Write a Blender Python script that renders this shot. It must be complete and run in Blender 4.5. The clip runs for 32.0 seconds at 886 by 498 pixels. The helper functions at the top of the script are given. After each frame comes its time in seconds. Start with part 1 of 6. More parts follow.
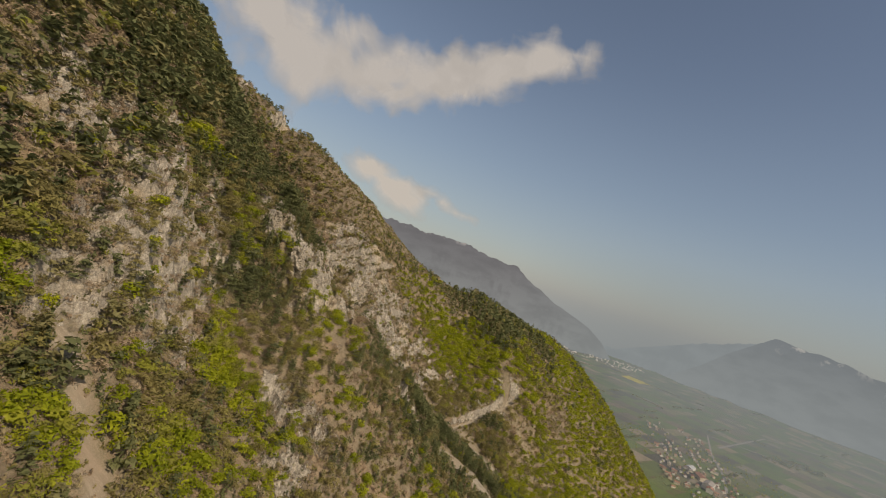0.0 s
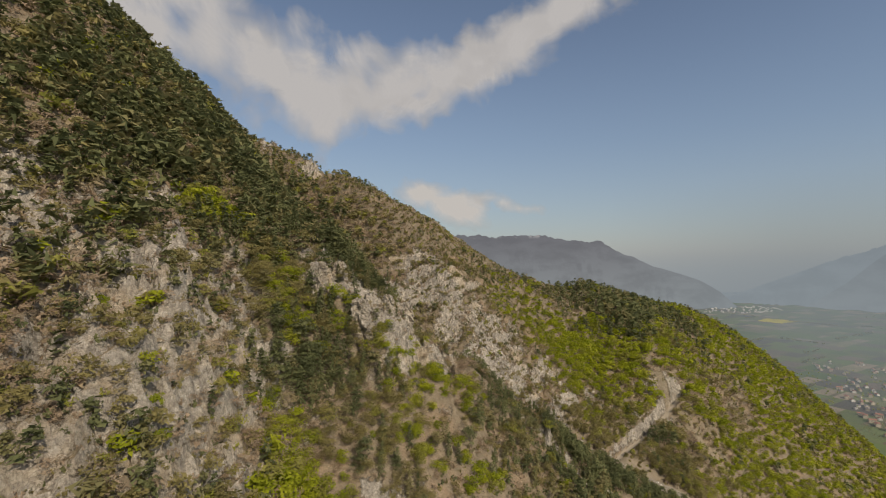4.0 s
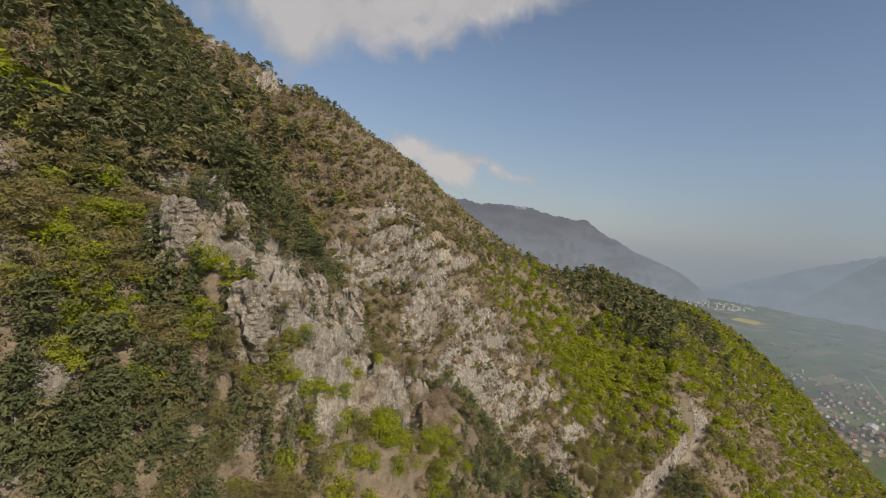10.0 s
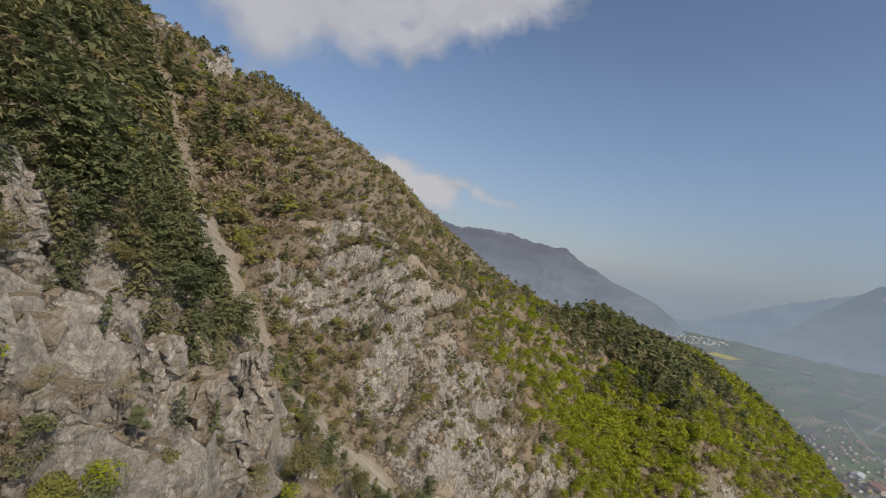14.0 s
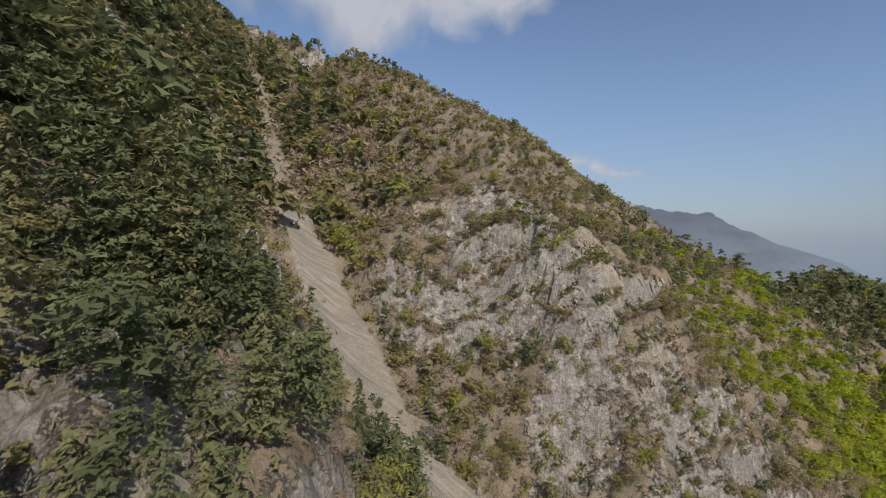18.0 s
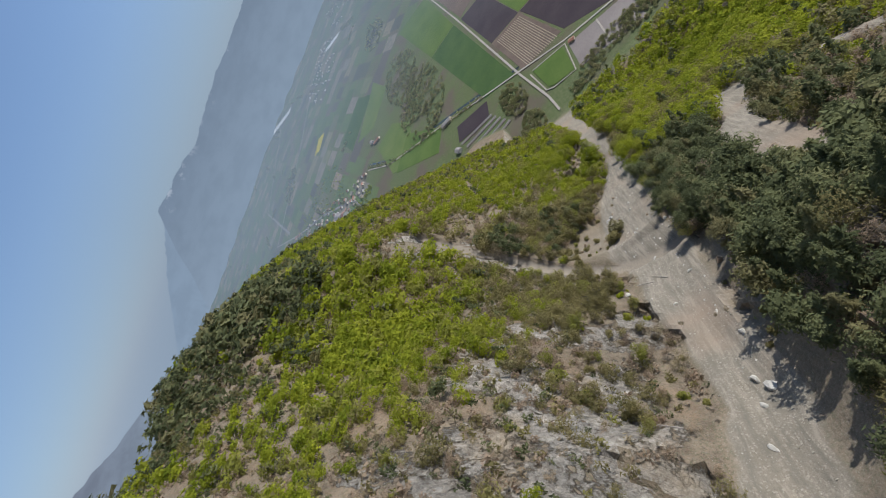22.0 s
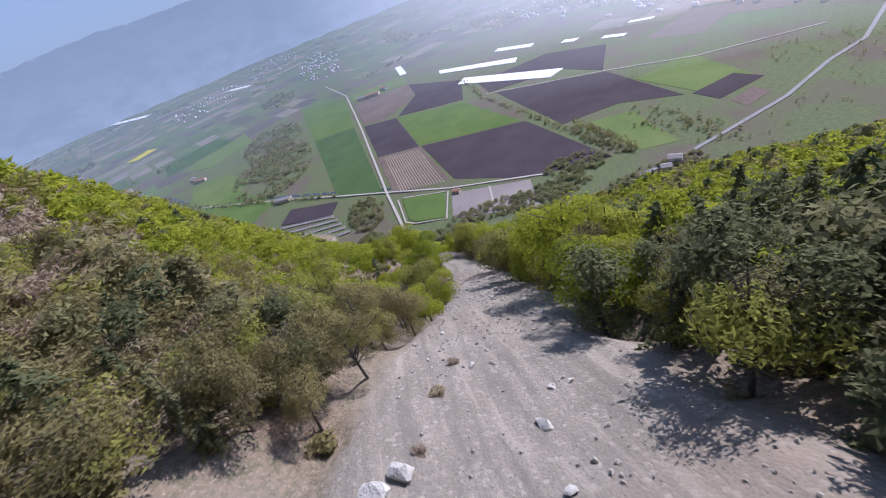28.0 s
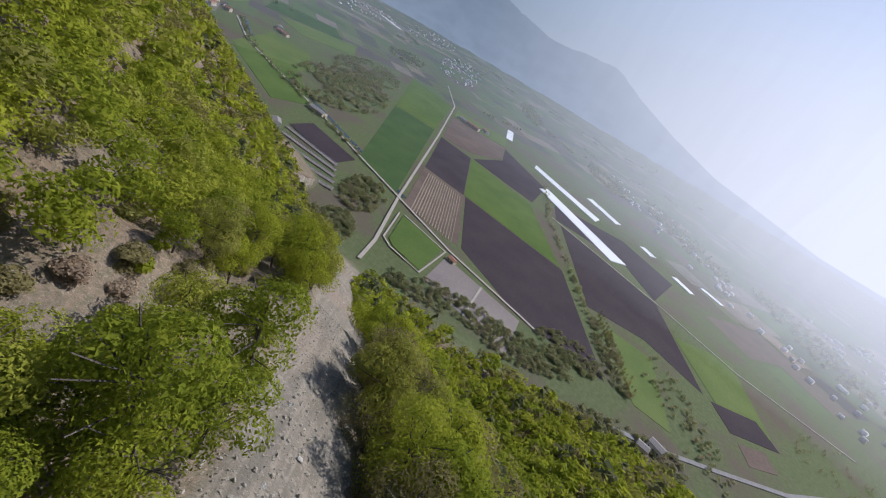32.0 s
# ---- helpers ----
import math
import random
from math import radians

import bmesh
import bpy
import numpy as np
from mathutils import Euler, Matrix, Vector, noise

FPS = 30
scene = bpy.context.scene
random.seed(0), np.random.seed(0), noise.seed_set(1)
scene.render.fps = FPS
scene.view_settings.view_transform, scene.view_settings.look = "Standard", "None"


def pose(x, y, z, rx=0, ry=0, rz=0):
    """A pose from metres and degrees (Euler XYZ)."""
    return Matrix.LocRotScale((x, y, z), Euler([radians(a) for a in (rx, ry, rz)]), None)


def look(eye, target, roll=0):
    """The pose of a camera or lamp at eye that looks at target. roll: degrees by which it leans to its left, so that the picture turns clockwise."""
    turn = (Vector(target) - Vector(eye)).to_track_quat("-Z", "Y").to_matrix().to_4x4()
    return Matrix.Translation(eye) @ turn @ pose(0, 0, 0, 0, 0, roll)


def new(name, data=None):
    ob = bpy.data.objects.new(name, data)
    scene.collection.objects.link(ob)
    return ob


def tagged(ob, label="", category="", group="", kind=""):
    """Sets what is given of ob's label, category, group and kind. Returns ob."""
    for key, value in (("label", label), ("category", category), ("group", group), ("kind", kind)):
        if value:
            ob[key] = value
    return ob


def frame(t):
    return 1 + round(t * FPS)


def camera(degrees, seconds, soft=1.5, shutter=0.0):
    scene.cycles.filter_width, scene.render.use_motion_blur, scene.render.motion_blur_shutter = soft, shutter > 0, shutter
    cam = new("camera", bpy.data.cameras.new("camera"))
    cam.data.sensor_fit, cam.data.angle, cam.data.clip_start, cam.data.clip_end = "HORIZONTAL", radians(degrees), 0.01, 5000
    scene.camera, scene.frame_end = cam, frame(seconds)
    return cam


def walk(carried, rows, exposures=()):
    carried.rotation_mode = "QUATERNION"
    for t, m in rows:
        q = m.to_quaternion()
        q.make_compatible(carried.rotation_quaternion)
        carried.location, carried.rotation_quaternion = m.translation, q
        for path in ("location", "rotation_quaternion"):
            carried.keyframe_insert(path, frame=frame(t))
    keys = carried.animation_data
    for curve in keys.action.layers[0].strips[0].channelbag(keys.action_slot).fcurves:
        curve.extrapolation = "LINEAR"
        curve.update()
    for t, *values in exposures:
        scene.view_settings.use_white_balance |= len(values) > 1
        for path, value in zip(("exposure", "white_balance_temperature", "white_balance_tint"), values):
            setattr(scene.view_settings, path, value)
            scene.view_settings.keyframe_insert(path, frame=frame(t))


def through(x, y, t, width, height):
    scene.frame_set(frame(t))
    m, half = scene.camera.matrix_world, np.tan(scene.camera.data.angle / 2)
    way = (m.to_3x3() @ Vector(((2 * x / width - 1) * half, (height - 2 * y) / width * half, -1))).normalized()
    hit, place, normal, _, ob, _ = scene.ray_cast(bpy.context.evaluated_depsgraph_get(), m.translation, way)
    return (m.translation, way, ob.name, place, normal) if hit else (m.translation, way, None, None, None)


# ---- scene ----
# A spring flight along a limestone mountain flank, down a scree gully and out over a farmed valley.
# x points out to the valley, y along the mountain, z up; the valley floor lies at z = 0.
cam = camera(89, 32.0, soft=1.0, shutter=0.12)

# seconds, place, heading (degrees from +x towards +y), pitch up, lean to the left
FLIGHT = [
    (0, -723.74, -390.23, 374.30, 76.03, 1.24, 17.49),
    (0.5, -722.52, -380.14, 374.36, 78.98, 1.70, 19.26),
    (1, -720.74, -369.99, 373.31, 80.86, 1.73, 21.43),
    (1.5, -720.34, -359.67, 373.44, 82.45, 0.24, 21.76),
    (2, -719.38, -349.59, 372.96, 84.15, 0.18, 17.68),
    (2.5, -718.18, -340.18, 372.86, 85.70, 0.60, 12.67),
    (3, -717.26, -330.47, 373.10, 86.38, 0.84, 1.90),
    (3.5, -716.72, -320.34, 372.80, 85.36, 1.76, -0.59),
    (5.5, -714.91, -280.15, 373.52, 83.41, -1.15, 1.33),
    (6, -713.67, -271.07, 372.42, 81.50, 1.19, 2.60),
    (6.5, -712.73, -261.61, 372.72, 82.12, 3.72, 3.18),
    (7, -711.94, -251.82, 372.92, 82.64, 6.22, 2.88),
    (7.5, -710.90, -242.53, 373.77, 82.39, 6.63, 3.72),
    (8, -710.12, -234.43, 375.05, 81.91, 6.08, 4.80),
    (8.5, -709.36, -225.98, 375.46, 81.62, 4.06, 5.62),
    (9, -708.98, -217.79, 375.24, 81.63, 0.51, 7.73),
    (9.5, -708.41, -209.48, 374.47, 81.57, -2.95, 9.52),
    (10, -707.57, -200.89, 373.67, 82.65, -3.51, 6.45),
    (10.5, -706.57, -192.44, 373.61, 82.13, -0.79, 1.29),
    (11, -705.49, -184.31, 373.00, 82.04, 1.99, 0.91),
    (11.5, -704.70, -176.13, 372.81, 81.13, 2.56, 1.45),
    (12, -703.78, -167.85, 373.13, 80.96, 2.62, 1.95),
    (12.5, -702.92, -160.10, 373.39, 80.12, 1.80, 1.21),
    (13, -701.81, -152.25, 373.56, 79.95, 1.09, 2.86),
    (13.5, -700.79, -145.08, 373.48, 79.59, -0.73, 5.84),
    (15.5, -699.31, -115.67, 371.19, 85.82, 1.57, 16.55),
    (16, -701.19, -107.25, 368.87, 87.37, 2.05, 17.13),
    (16.5, -701.95, -98.92, 368.46, 88.18, 1.33, 17.41),
    (17, -703.37, -90.76, 367.78, 90.68, -0.64, 17.95),
    (17.5, -705.17, -83.27, 367.37, 93.75, -2.57, 11.79),
    (18, -706.34, -76.59, 366.87, 95.31, -2.61, 0.96),
    (18.5, -706.14, -70.47, 366.59, 93.26, -1.13, -12.31),
    (19, -704.12, -63.59, 367.72, 87.92, 0.09, -28.79),
    (19.5, -700.04, -55.38, 372.16, 78.86, -1.00, -46.28),
    (20, -694.44, -46.40, 373.68, 65.63, -8.90, -54.76),
    (20.5, -690.89, -41.63, 372.26, 55.59, -12.67, -56.30),
    (21, -687.66, -38.94, 368.15, 43.41, -16.25, -61.11),
    (21.5, -682.08, -32.34, 363.39, 34.62, -21.34, -66.45),
    (22, -674.76, -25.83, 359.37, 28.45, -29.13, -70.19),
    (22.5, -666.74, -19.92, 352.97, 25.24, -34.97, -71.02),
    (23, -658.35, -14.46, 345.57, 21.14, -41.49, -67.05),
    (23.5, -650.27, -10.87, 336.91, 19.68, -41.99, -63.01),
    (24, -641.37, -7.08, 327.92, 13.14, -46.58, -53.64),
    (24.5, -632.21, -5.21, 316.59, 9.51, -49.04, -47.27),
    (26.5, -587.11, 3.00, 260.09, 2.70, -47.72, -18.65),
    (27, -575.75, 3.22, 248.76, -1.19, -38.02, -14.98),
    (27.5, -563.17, 2.94, 239.37, -3.56, -34.34, -17.73),
    (28, -549.95, 2.22, 230.75, -4.38, -31.84, -21.87),
    (28.5, -537.51, 1.18, 223.65, -7.56, -29.01, -19.41),
    (29, -525.52, -0.05, 217.26, -9.38, -30.09, -17.52),
    (29.5, -514.94, -1.18, 211.02, -6.62, -31.59, -12.30),
    (30, -505.89, -2.19, 205.46, -6.91, -30.34, -11.94),
    (30.5, -495.07, -3.74, 200.40, -11.72, -19.21, -8.28),
    (31, -484.11, -5.87, 197.01, -10.83, -13.97, -0.09),
    (31.5, -474.70, -7.17, 195.07, -8.40, -20.25, 20.40),
    (32, -465.63, -8.45, 191.30, -7.68, -25.11, 30.73)
]


def eye_pose(x, y, z, heading, pitch, lean):
    h, p = radians(heading), radians(pitch)
    way = Vector((math.cos(h) * math.cos(p), math.sin(h) * math.cos(p), math.sin(p)))
    eye = Vector((x, y, z))
    return look(eye, eye + way, lean)


walk(cam, [(r[0], eye_pose(*r[1:])) for r in FLIGHT], exposures=[(0, -0.2, 8300, 15), (3, -0.18, 7700, 14), (9, -0.14, 7300, 15), (16, -0.14, 6500, 15), (19, -0.04, 6150, 15), (20, -0.14, 5850, 14), (21, -0.1, 5800, 14), (22, 0.03, 5950, 13), (23, 0.32, 5950, 14), (24, 0.47, 6100, 19), (26.5, 0.52, 6000, 26), (27, 0.5, 5700, 28), (28.5, 0.42, 5450, 27), (31, 0.36, 5800, 24), (32, -0.05, 5850, 18)])

# ---- light ----
SUN_AZIMUTH, SUN_HEIGHT = radians(-60), radians(41)
world = bpy.data.worlds.new("world")
scene.world = world
world.use_nodes = True
wn = world.node_tree
sky = wn.nodes.new("ShaderNodeTexSky")
sky.sky_type = 'NISHITA'
sky.sun_disc = False
sky.sun_elevation = SUN_HEIGHT
sky.sun_rotation = math.pi / 2 - SUN_AZIMUTH
sky.air_density, sky.dust_density, sky.ozone_density, sky.altitude = 1.0, 0.5, 1.6, 400
wn.links.new(sky.outputs[0], wn.nodes["Background"].inputs[0])
wn.nodes["Background"].inputs[1].default_value = 0.12
sun = new("sun", bpy.data.lights.new("sun", 'SUN'))
sun.data.energy, sun.data.angle, sun.data.color = 4.3, radians(0.5), (1.0, 0.95, 0.86)
toward_sun = Vector((math.cos(SUN_AZIMUTH) * math.cos(SUN_HEIGHT), math.sin(SUN_AZIMUTH) * math.cos(SUN_HEIGHT), math.sin(SUN_HEIGHT)))
sun.matrix_world = look(toward_sun * 900, (0, 0, 0))


# ---- materials ----
class Mat:
    """A node material under construction: short helpers for the usual nodes."""

    def __init__(self, name, rough=0.9, spec=0.2):
        self.m = bpy.data.materials.new(name)
        self.m.use_nodes = True
        self.t = self.m.node_tree
        self.b = self.t.nodes["Principled BSDF"]
        self.b.inputs["Roughness"].default_value = rough
        self.b.inputs["Specular IOR Level"].default_value = spec

    def node(self, kind, **inputs):
        n = self.t.nodes.new("ShaderNode" + kind)
        for k, v in inputs.items():
            self.put(n.inputs[k.replace("_", " ")], v)
        return n

    def put(self, socket, v):
        if isinstance(v, bpy.types.NodeSocket):
            self.t.links.new(v, socket)
        else:
            socket.default_value = v

    def place(self, scale=(1, 1, 1), turn=0.0, own=False):
        src = self.node("TexCoord").outputs["Object"] if own else self.node("NewGeometry").outputs["Position"]
        mp = self.node("Mapping", Vector=src)
        mp.inputs["Scale"].default_value = scale
        mp.inputs["Rotation"].default_value = (0, 0, turn)
        return mp.outputs[0]

    def noise(self, scale, where=None, detail=4.0, rough=0.55, warp=0.0):
        return self.node("TexNoise", Vector=where if where else self.place(), Scale=scale, Detail=detail, Roughness=rough, Distortion=warp).outputs[0]

    def ramp(self, fac, stops):
        n = self.node("ValToRGB", Fac=fac)
        els = n.color_ramp.elements
        while len(els) < len(stops):
            els.new(0.5)
        for e, (p, c) in zip(els, stops):
            e.position, e.color = p, (*c, 1) if len(c) == 3 else c
        return n.outputs[0]

    def range(self, v, a, b, lo=0.0, hi=1.0):
        n = self.node("MapRange", Value=v)
        for i, q in zip((1, 2, 3, 4), (a, b, lo, hi)):
            n.inputs[i].default_value = q
        return n.outputs[0]

    def math(self, op, a, b=0.0):
        n = self.node("Math")
        n.operation = op
        self.put(n.inputs[0], a), self.put(n.inputs[1], b)
        return n.outputs[0]

    def mix(self, fac, a, b):
        n = self.node("MixRGB")
        self.put(n.inputs[0], fac)
        for s, v in ((n.inputs[1], a), (n.inputs[2], b)):
            self.put(s, v if isinstance(v, bpy.types.NodeSocket) else (*v, 1))
        return n.outputs[0]

    def attr(self, name):
        n = self.node("Attribute")
        n.attribute_name = name
        return n.outputs["Fac"]

    def color(self, c):
        self.put(self.b.inputs["Base Color"], c if isinstance(c, bpy.types.NodeSocket) else (*c, 1))
        return self

    def bump(self, height, strength=0.6, distance=0.3):
        n = self.node("Bump", Height=height, Strength=strength, Distance=distance)
        self.t.links.new(n.outputs[0], self.b.inputs["Normal"])
        return self


def speckled(name, a, b, scale=0.4, rough=0.9, bump=0.0, fine=None, own=False):
    """Two tones broken up at two scales."""
    k = Mat(name, rough)
    where = k.place(own=own)
    n = k.math('ADD', k.math('MULTIPLY', k.noise(scale, where), 0.6), k.math('MULTIPLY', k.noise(fine or scale * 7, where), 0.4))
    k.color(k.mix(k.range(n, 0.35, 0.65), a, b))
    if bump:
        k.bump(k.noise(fine or scale * 7, where), bump)
    return k.m


# ---- the lie of the land: crests, stream beds and breaks of slope, as lines of (x, y, height) ----
CREST = [(-895, 296, 529), (-826, 237, 491), (-805, 203, 475), (-750, 154, 446), (-700, 96, 402), (-668, 82, 373), (-640, 74, 350), (-580, 112, 332),
         (-500, 190, 337), (-430, 265, 320), (-350, 333, 302), (-280, 358, 283), (-200, 300, 227), (-130, 205, 122), (-80, 175, 62), (-30, 160, 20)]
GULLY = [(-918, 284, 531), (-880, 241, 489), (-834, 173, 439), (-795, 103, 397), (-769, 67, 371), (-745, 37, 344), (-723, 10, 323), (-677, 5, 280), (-639, -1, 256),
         (-603, 1, 239), (-580, 1, 226), (-564, 3, 220), (-549, 2, 213), (-534, 1, 205), (-503, -5, 188), (-460, -11, 163), (-430, -10, 150), (-395, -7, 134),
         (-330, -2, 95), (-277, 1, 62), (-216, 6, 25), (-167, 8, 4)]
NORTH_SIDE = [(-809, 211, 452), (-750, 99, 389), (-711, 48, 354), (-685, 42, 370), (-697, 37, 340), (-649, 31, 321), (-662, 48, 355), (-624, 18, 264), (-602, 25, 263), (-594, 49, 282),
              (-566, 46, 245), (-552, 20, 218), (-536, 26, 213), (-545, 62, 252), (-490, 68, 228), (-488, 86, 275), (-472, 100, 274), (-520, 20, 208), (-497, 11, 191), (-448, 18, 162),
              (-341, 102, 186), (-384, 52, 157), (-399, 104, 217), (-305, 53, 96), (-232, 106, 121), (-191, 52, 36)]
MIDDLE_RIDGE = [(-751, -17, 379), (-712, -40, 330), (-668, -37, 302), (-633, -32, 276), (-600, -29, 243), (-563, -27, 219), (-531, -30, 200), (-495, -26, 181), (-446, -28, 150),
                (-386, -26, 118), (-315, -24, 72), (-254, -19, 32)]
SOUTH_GULLY = [(-625, -60, 256), (-590, -47, 224), (-554, -45, 210), (-509, -62, 177), (-441, -76, 122), (-371, -89, 68), (-298, -100, 24)]
SOUTH_SIDE = [(-567, -131, 182), (-640, -128, 216), (-515, -161, 150), (-443, -133, 118), (-399, -214, 84), (-340, -150, 62), (-640, -233, 196), (-518, -285, 115), (-300, -240, 38)]
CLIFFS = [(-720, -76, 351), (-713, -66, 337), (-714, -89, 309), (-735, -82, 349), (-765, -71, 366), (-793, -61, 391), (-799, -137, 369), (-792, -173, 345), (-807, -162, 351), (-804, -208, 313),
          (-779, -174, 294), (-760, -130, 287), (-864, -137, 391), (-840, -220, 349), (-708, -164, 248), (-728, -271, 224), (-799, -299, 278), (-868, -300, 352)]
HIGH = [(-834, 10, 449), (-894, 98, 521), (-850, 117, 458), (-930, 25, 552), (-899, -133, 435), (-969, -143, 525), (-980, 212, 586), (-1034, 189, 623), (-1096, 129, 666), (-1027, 33, 628), (-1073, -146, 644),
        (-955, -321, 460), (-1077, -369, 620), (-1200, 73, 808), (-1206, -283, 782), (-944, 288, 548), (-980, 419, 498), (-892, 420, 432), (-787, 350, 393), (-628, 290, 300), (-449, 371, 242)]
OUTER = [(-909, -631, 365), (-735, -626, 172), (-557, -623, 80), (-411, -627, 25), (-441, -402, 62), (-1169, -682, 690), (-643, -428, 165), (-785, -467, 231), (-906, -487, 367), (-205, -182, 1), (-255, -298, 2), (-300, -430, 2), (-174, -85, 0),
         (-156, 22, 0), (-15, 128, 8), (-13, 228, 19), (72, 350, 0), (-138, 427, 103), (-357, 622, 193), (-800, 707, 351), (-1151, 701, 634), (-103, 705, 0), (-1154, 387, 698)]


def along(line, step):
    pts = [np.array(line[0], float)]
    for a, b in zip(line[:-1], line[1:]):
        a, b = np.array(a, float), np.array(b, float)
        n = max(1, int(np.linalg.norm(b[:2] - a[:2]) / step))
        pts += [a + (b - a) * k / n for k in range(1, n + 1)]
    return pts


CONTROL = np.array(along(CREST, 22) + along(GULLY, 16) + along(MIDDLE_RIDGE, 18) + along(SOUTH_GULLY, 25)
                   + [np.array(p, float) for p in NORTH_SIDE + SOUTH_SIDE + CLIFFS + HIGH + OUTER])
_n = len(CONTROL)
_d = np.linalg.norm(CONTROL[:, None, :2] - CONTROL[None, :, :2], axis=-1)
_k = np.block([[_d - 2.5 * np.eye(_n), np.c_[np.ones(_n), CONTROL[:, :2] / 500]], [np.r_[[np.ones(_n)], CONTROL[:, :2].T / 500], np.zeros((3, 3))]])
WEIGHTS = np.linalg.solve(_k, np.r_[CONTROL[:, 2], 0, 0, 0])


def lattice(ix, iy, seed):
    """A repeatable value from 0 to 1 for each whole-number place."""
    h = (ix.astype(np.int64) * 374761393 + iy.astype(np.int64) * 668265263 + seed * 974634777) & 0x7fffffff
    h = ((h ^ (h >> 13)) * 1274126177) & 0x7fffffff
    return ((h ^ (h >> 16)) & 0xffff) / 65535.0


def value_noise(x, y, size, seed=0):
    u, v = np.asarray(x, float) / size, np.asarray(y, float) / size
    i, j = np.floor(u), np.floor(v)
    a, b = u - i, v - j
    a, b = a * a * (3 - 2 * a), b * b * (3 - 2 * b)
    i, j = i.astype(int), j.astype(int)
    return ((lattice(i, j, seed) * (1 - a) + lattice(i + 1, j, seed) * a) * (1 - b) + (lattice(i, j + 1, seed) * (1 - a) + lattice(i + 1, j + 1, seed) * a) * b)


def fractal(x, y, size, seed=0, octaves=3):
    total, amp, norm = 0, 1.0, 0
    for k in range(octaves):
        total, norm = total + amp * value_noise(x, y, size / 2 ** k, seed + k), norm + amp
        amp *= 0.5
    return total / norm


def blocks(x, y, size, seed):
    """Broken rock: cells of uneven shape, each at its own height and tilt."""
    u, v = x / size, y / size
    i, j = np.floor(u).astype(int), np.floor(v).astype(int)
    best, out = np.full(u.shape, 9.0), np.zeros(u.shape)
    for a in (-1, 0, 1):
        for b in (-1, 0, 1):
            dx, dy = u - (i + a + lattice(i + a, j + b, seed)), v - (j + b + lattice(i + a, j + b, seed + 1))
            d = np.hypot(dx, dy)
            h = lattice(i + a, j + b, seed + 2) - 0.5 + dx * (lattice(i + a, j + b, seed + 3) - 0.5) * 1.6 + dy * (lattice(i + a, j + b, seed + 4) - 0.5) * 1.6
            out = np.where(d < best, h, out)
            best = np.minimum(d, best)
    return out


def line_gap(x, y, line):
    """The distance from each place to a line in plan, and how far along the line it is nearest."""
    x, y = np.asarray(x, float), np.asarray(y, float)
    best, where = np.full(x.shape, 1e9), np.zeros(x.shape)
    for n, (a, b) in enumerate(zip(line[:-1], line[1:])):
        dx, dy = b[0] - a[0], b[1] - a[1]
        s = np.clip(((x - a[0]) * dx + (y - a[1]) * dy) / (dx * dx + dy * dy), 0, 1)
        g = np.hypot(x - a[0] - s * dx, y - a[1] - s * dy)
        where = np.where(g < best, n + s, where)
        best = np.minimum(best, g)
    return best, where


def smooth(v, a, b):
    s = np.clip((v - a) / (b - a), 0, 1)
    return s * s * (3 - 2 * s)


ROAD = [(-470, 84), (-490, 71), (-514, 55), (-538, 40), (-553, 28), (-563, 18), (-570, 9), (-574, 1), (-576, -5), (-576, -11)]
ROAD_Z = [244, 235, 226, 221.5, 220, 220, 220, 220, 220, 220]


def gully_half_width(where):
    return np.interp(where, [0, 2, 4, 5, 7, 9, 11, 12.5, 13, 14, 15, 17, 19, 21], [1.5, 3.0, 4.6, 6.5, 4.5, 8, 11, 12, 11, 8.5, 6.5, 5.5, 7, 14])


def base_height(x, y):
    x, y = np.asarray(x, float).ravel(), np.asarray(y, float).ravel()
    z = np.empty(len(x))
    for s in range(0, len(x), 20000):
        d = np.hypot(x[s:s + 20000, None] - CONTROL[:, 0], y[s:s + 20000, None] - CONTROL[:, 1])
        z[s:s + 20000] = d @ WEIGHTS[:_n]
    z += WEIGHTS[_n] + WEIGHTS[_n + 1] * x / 500 + WEIGHTS[_n + 2] * y / 500
    return z


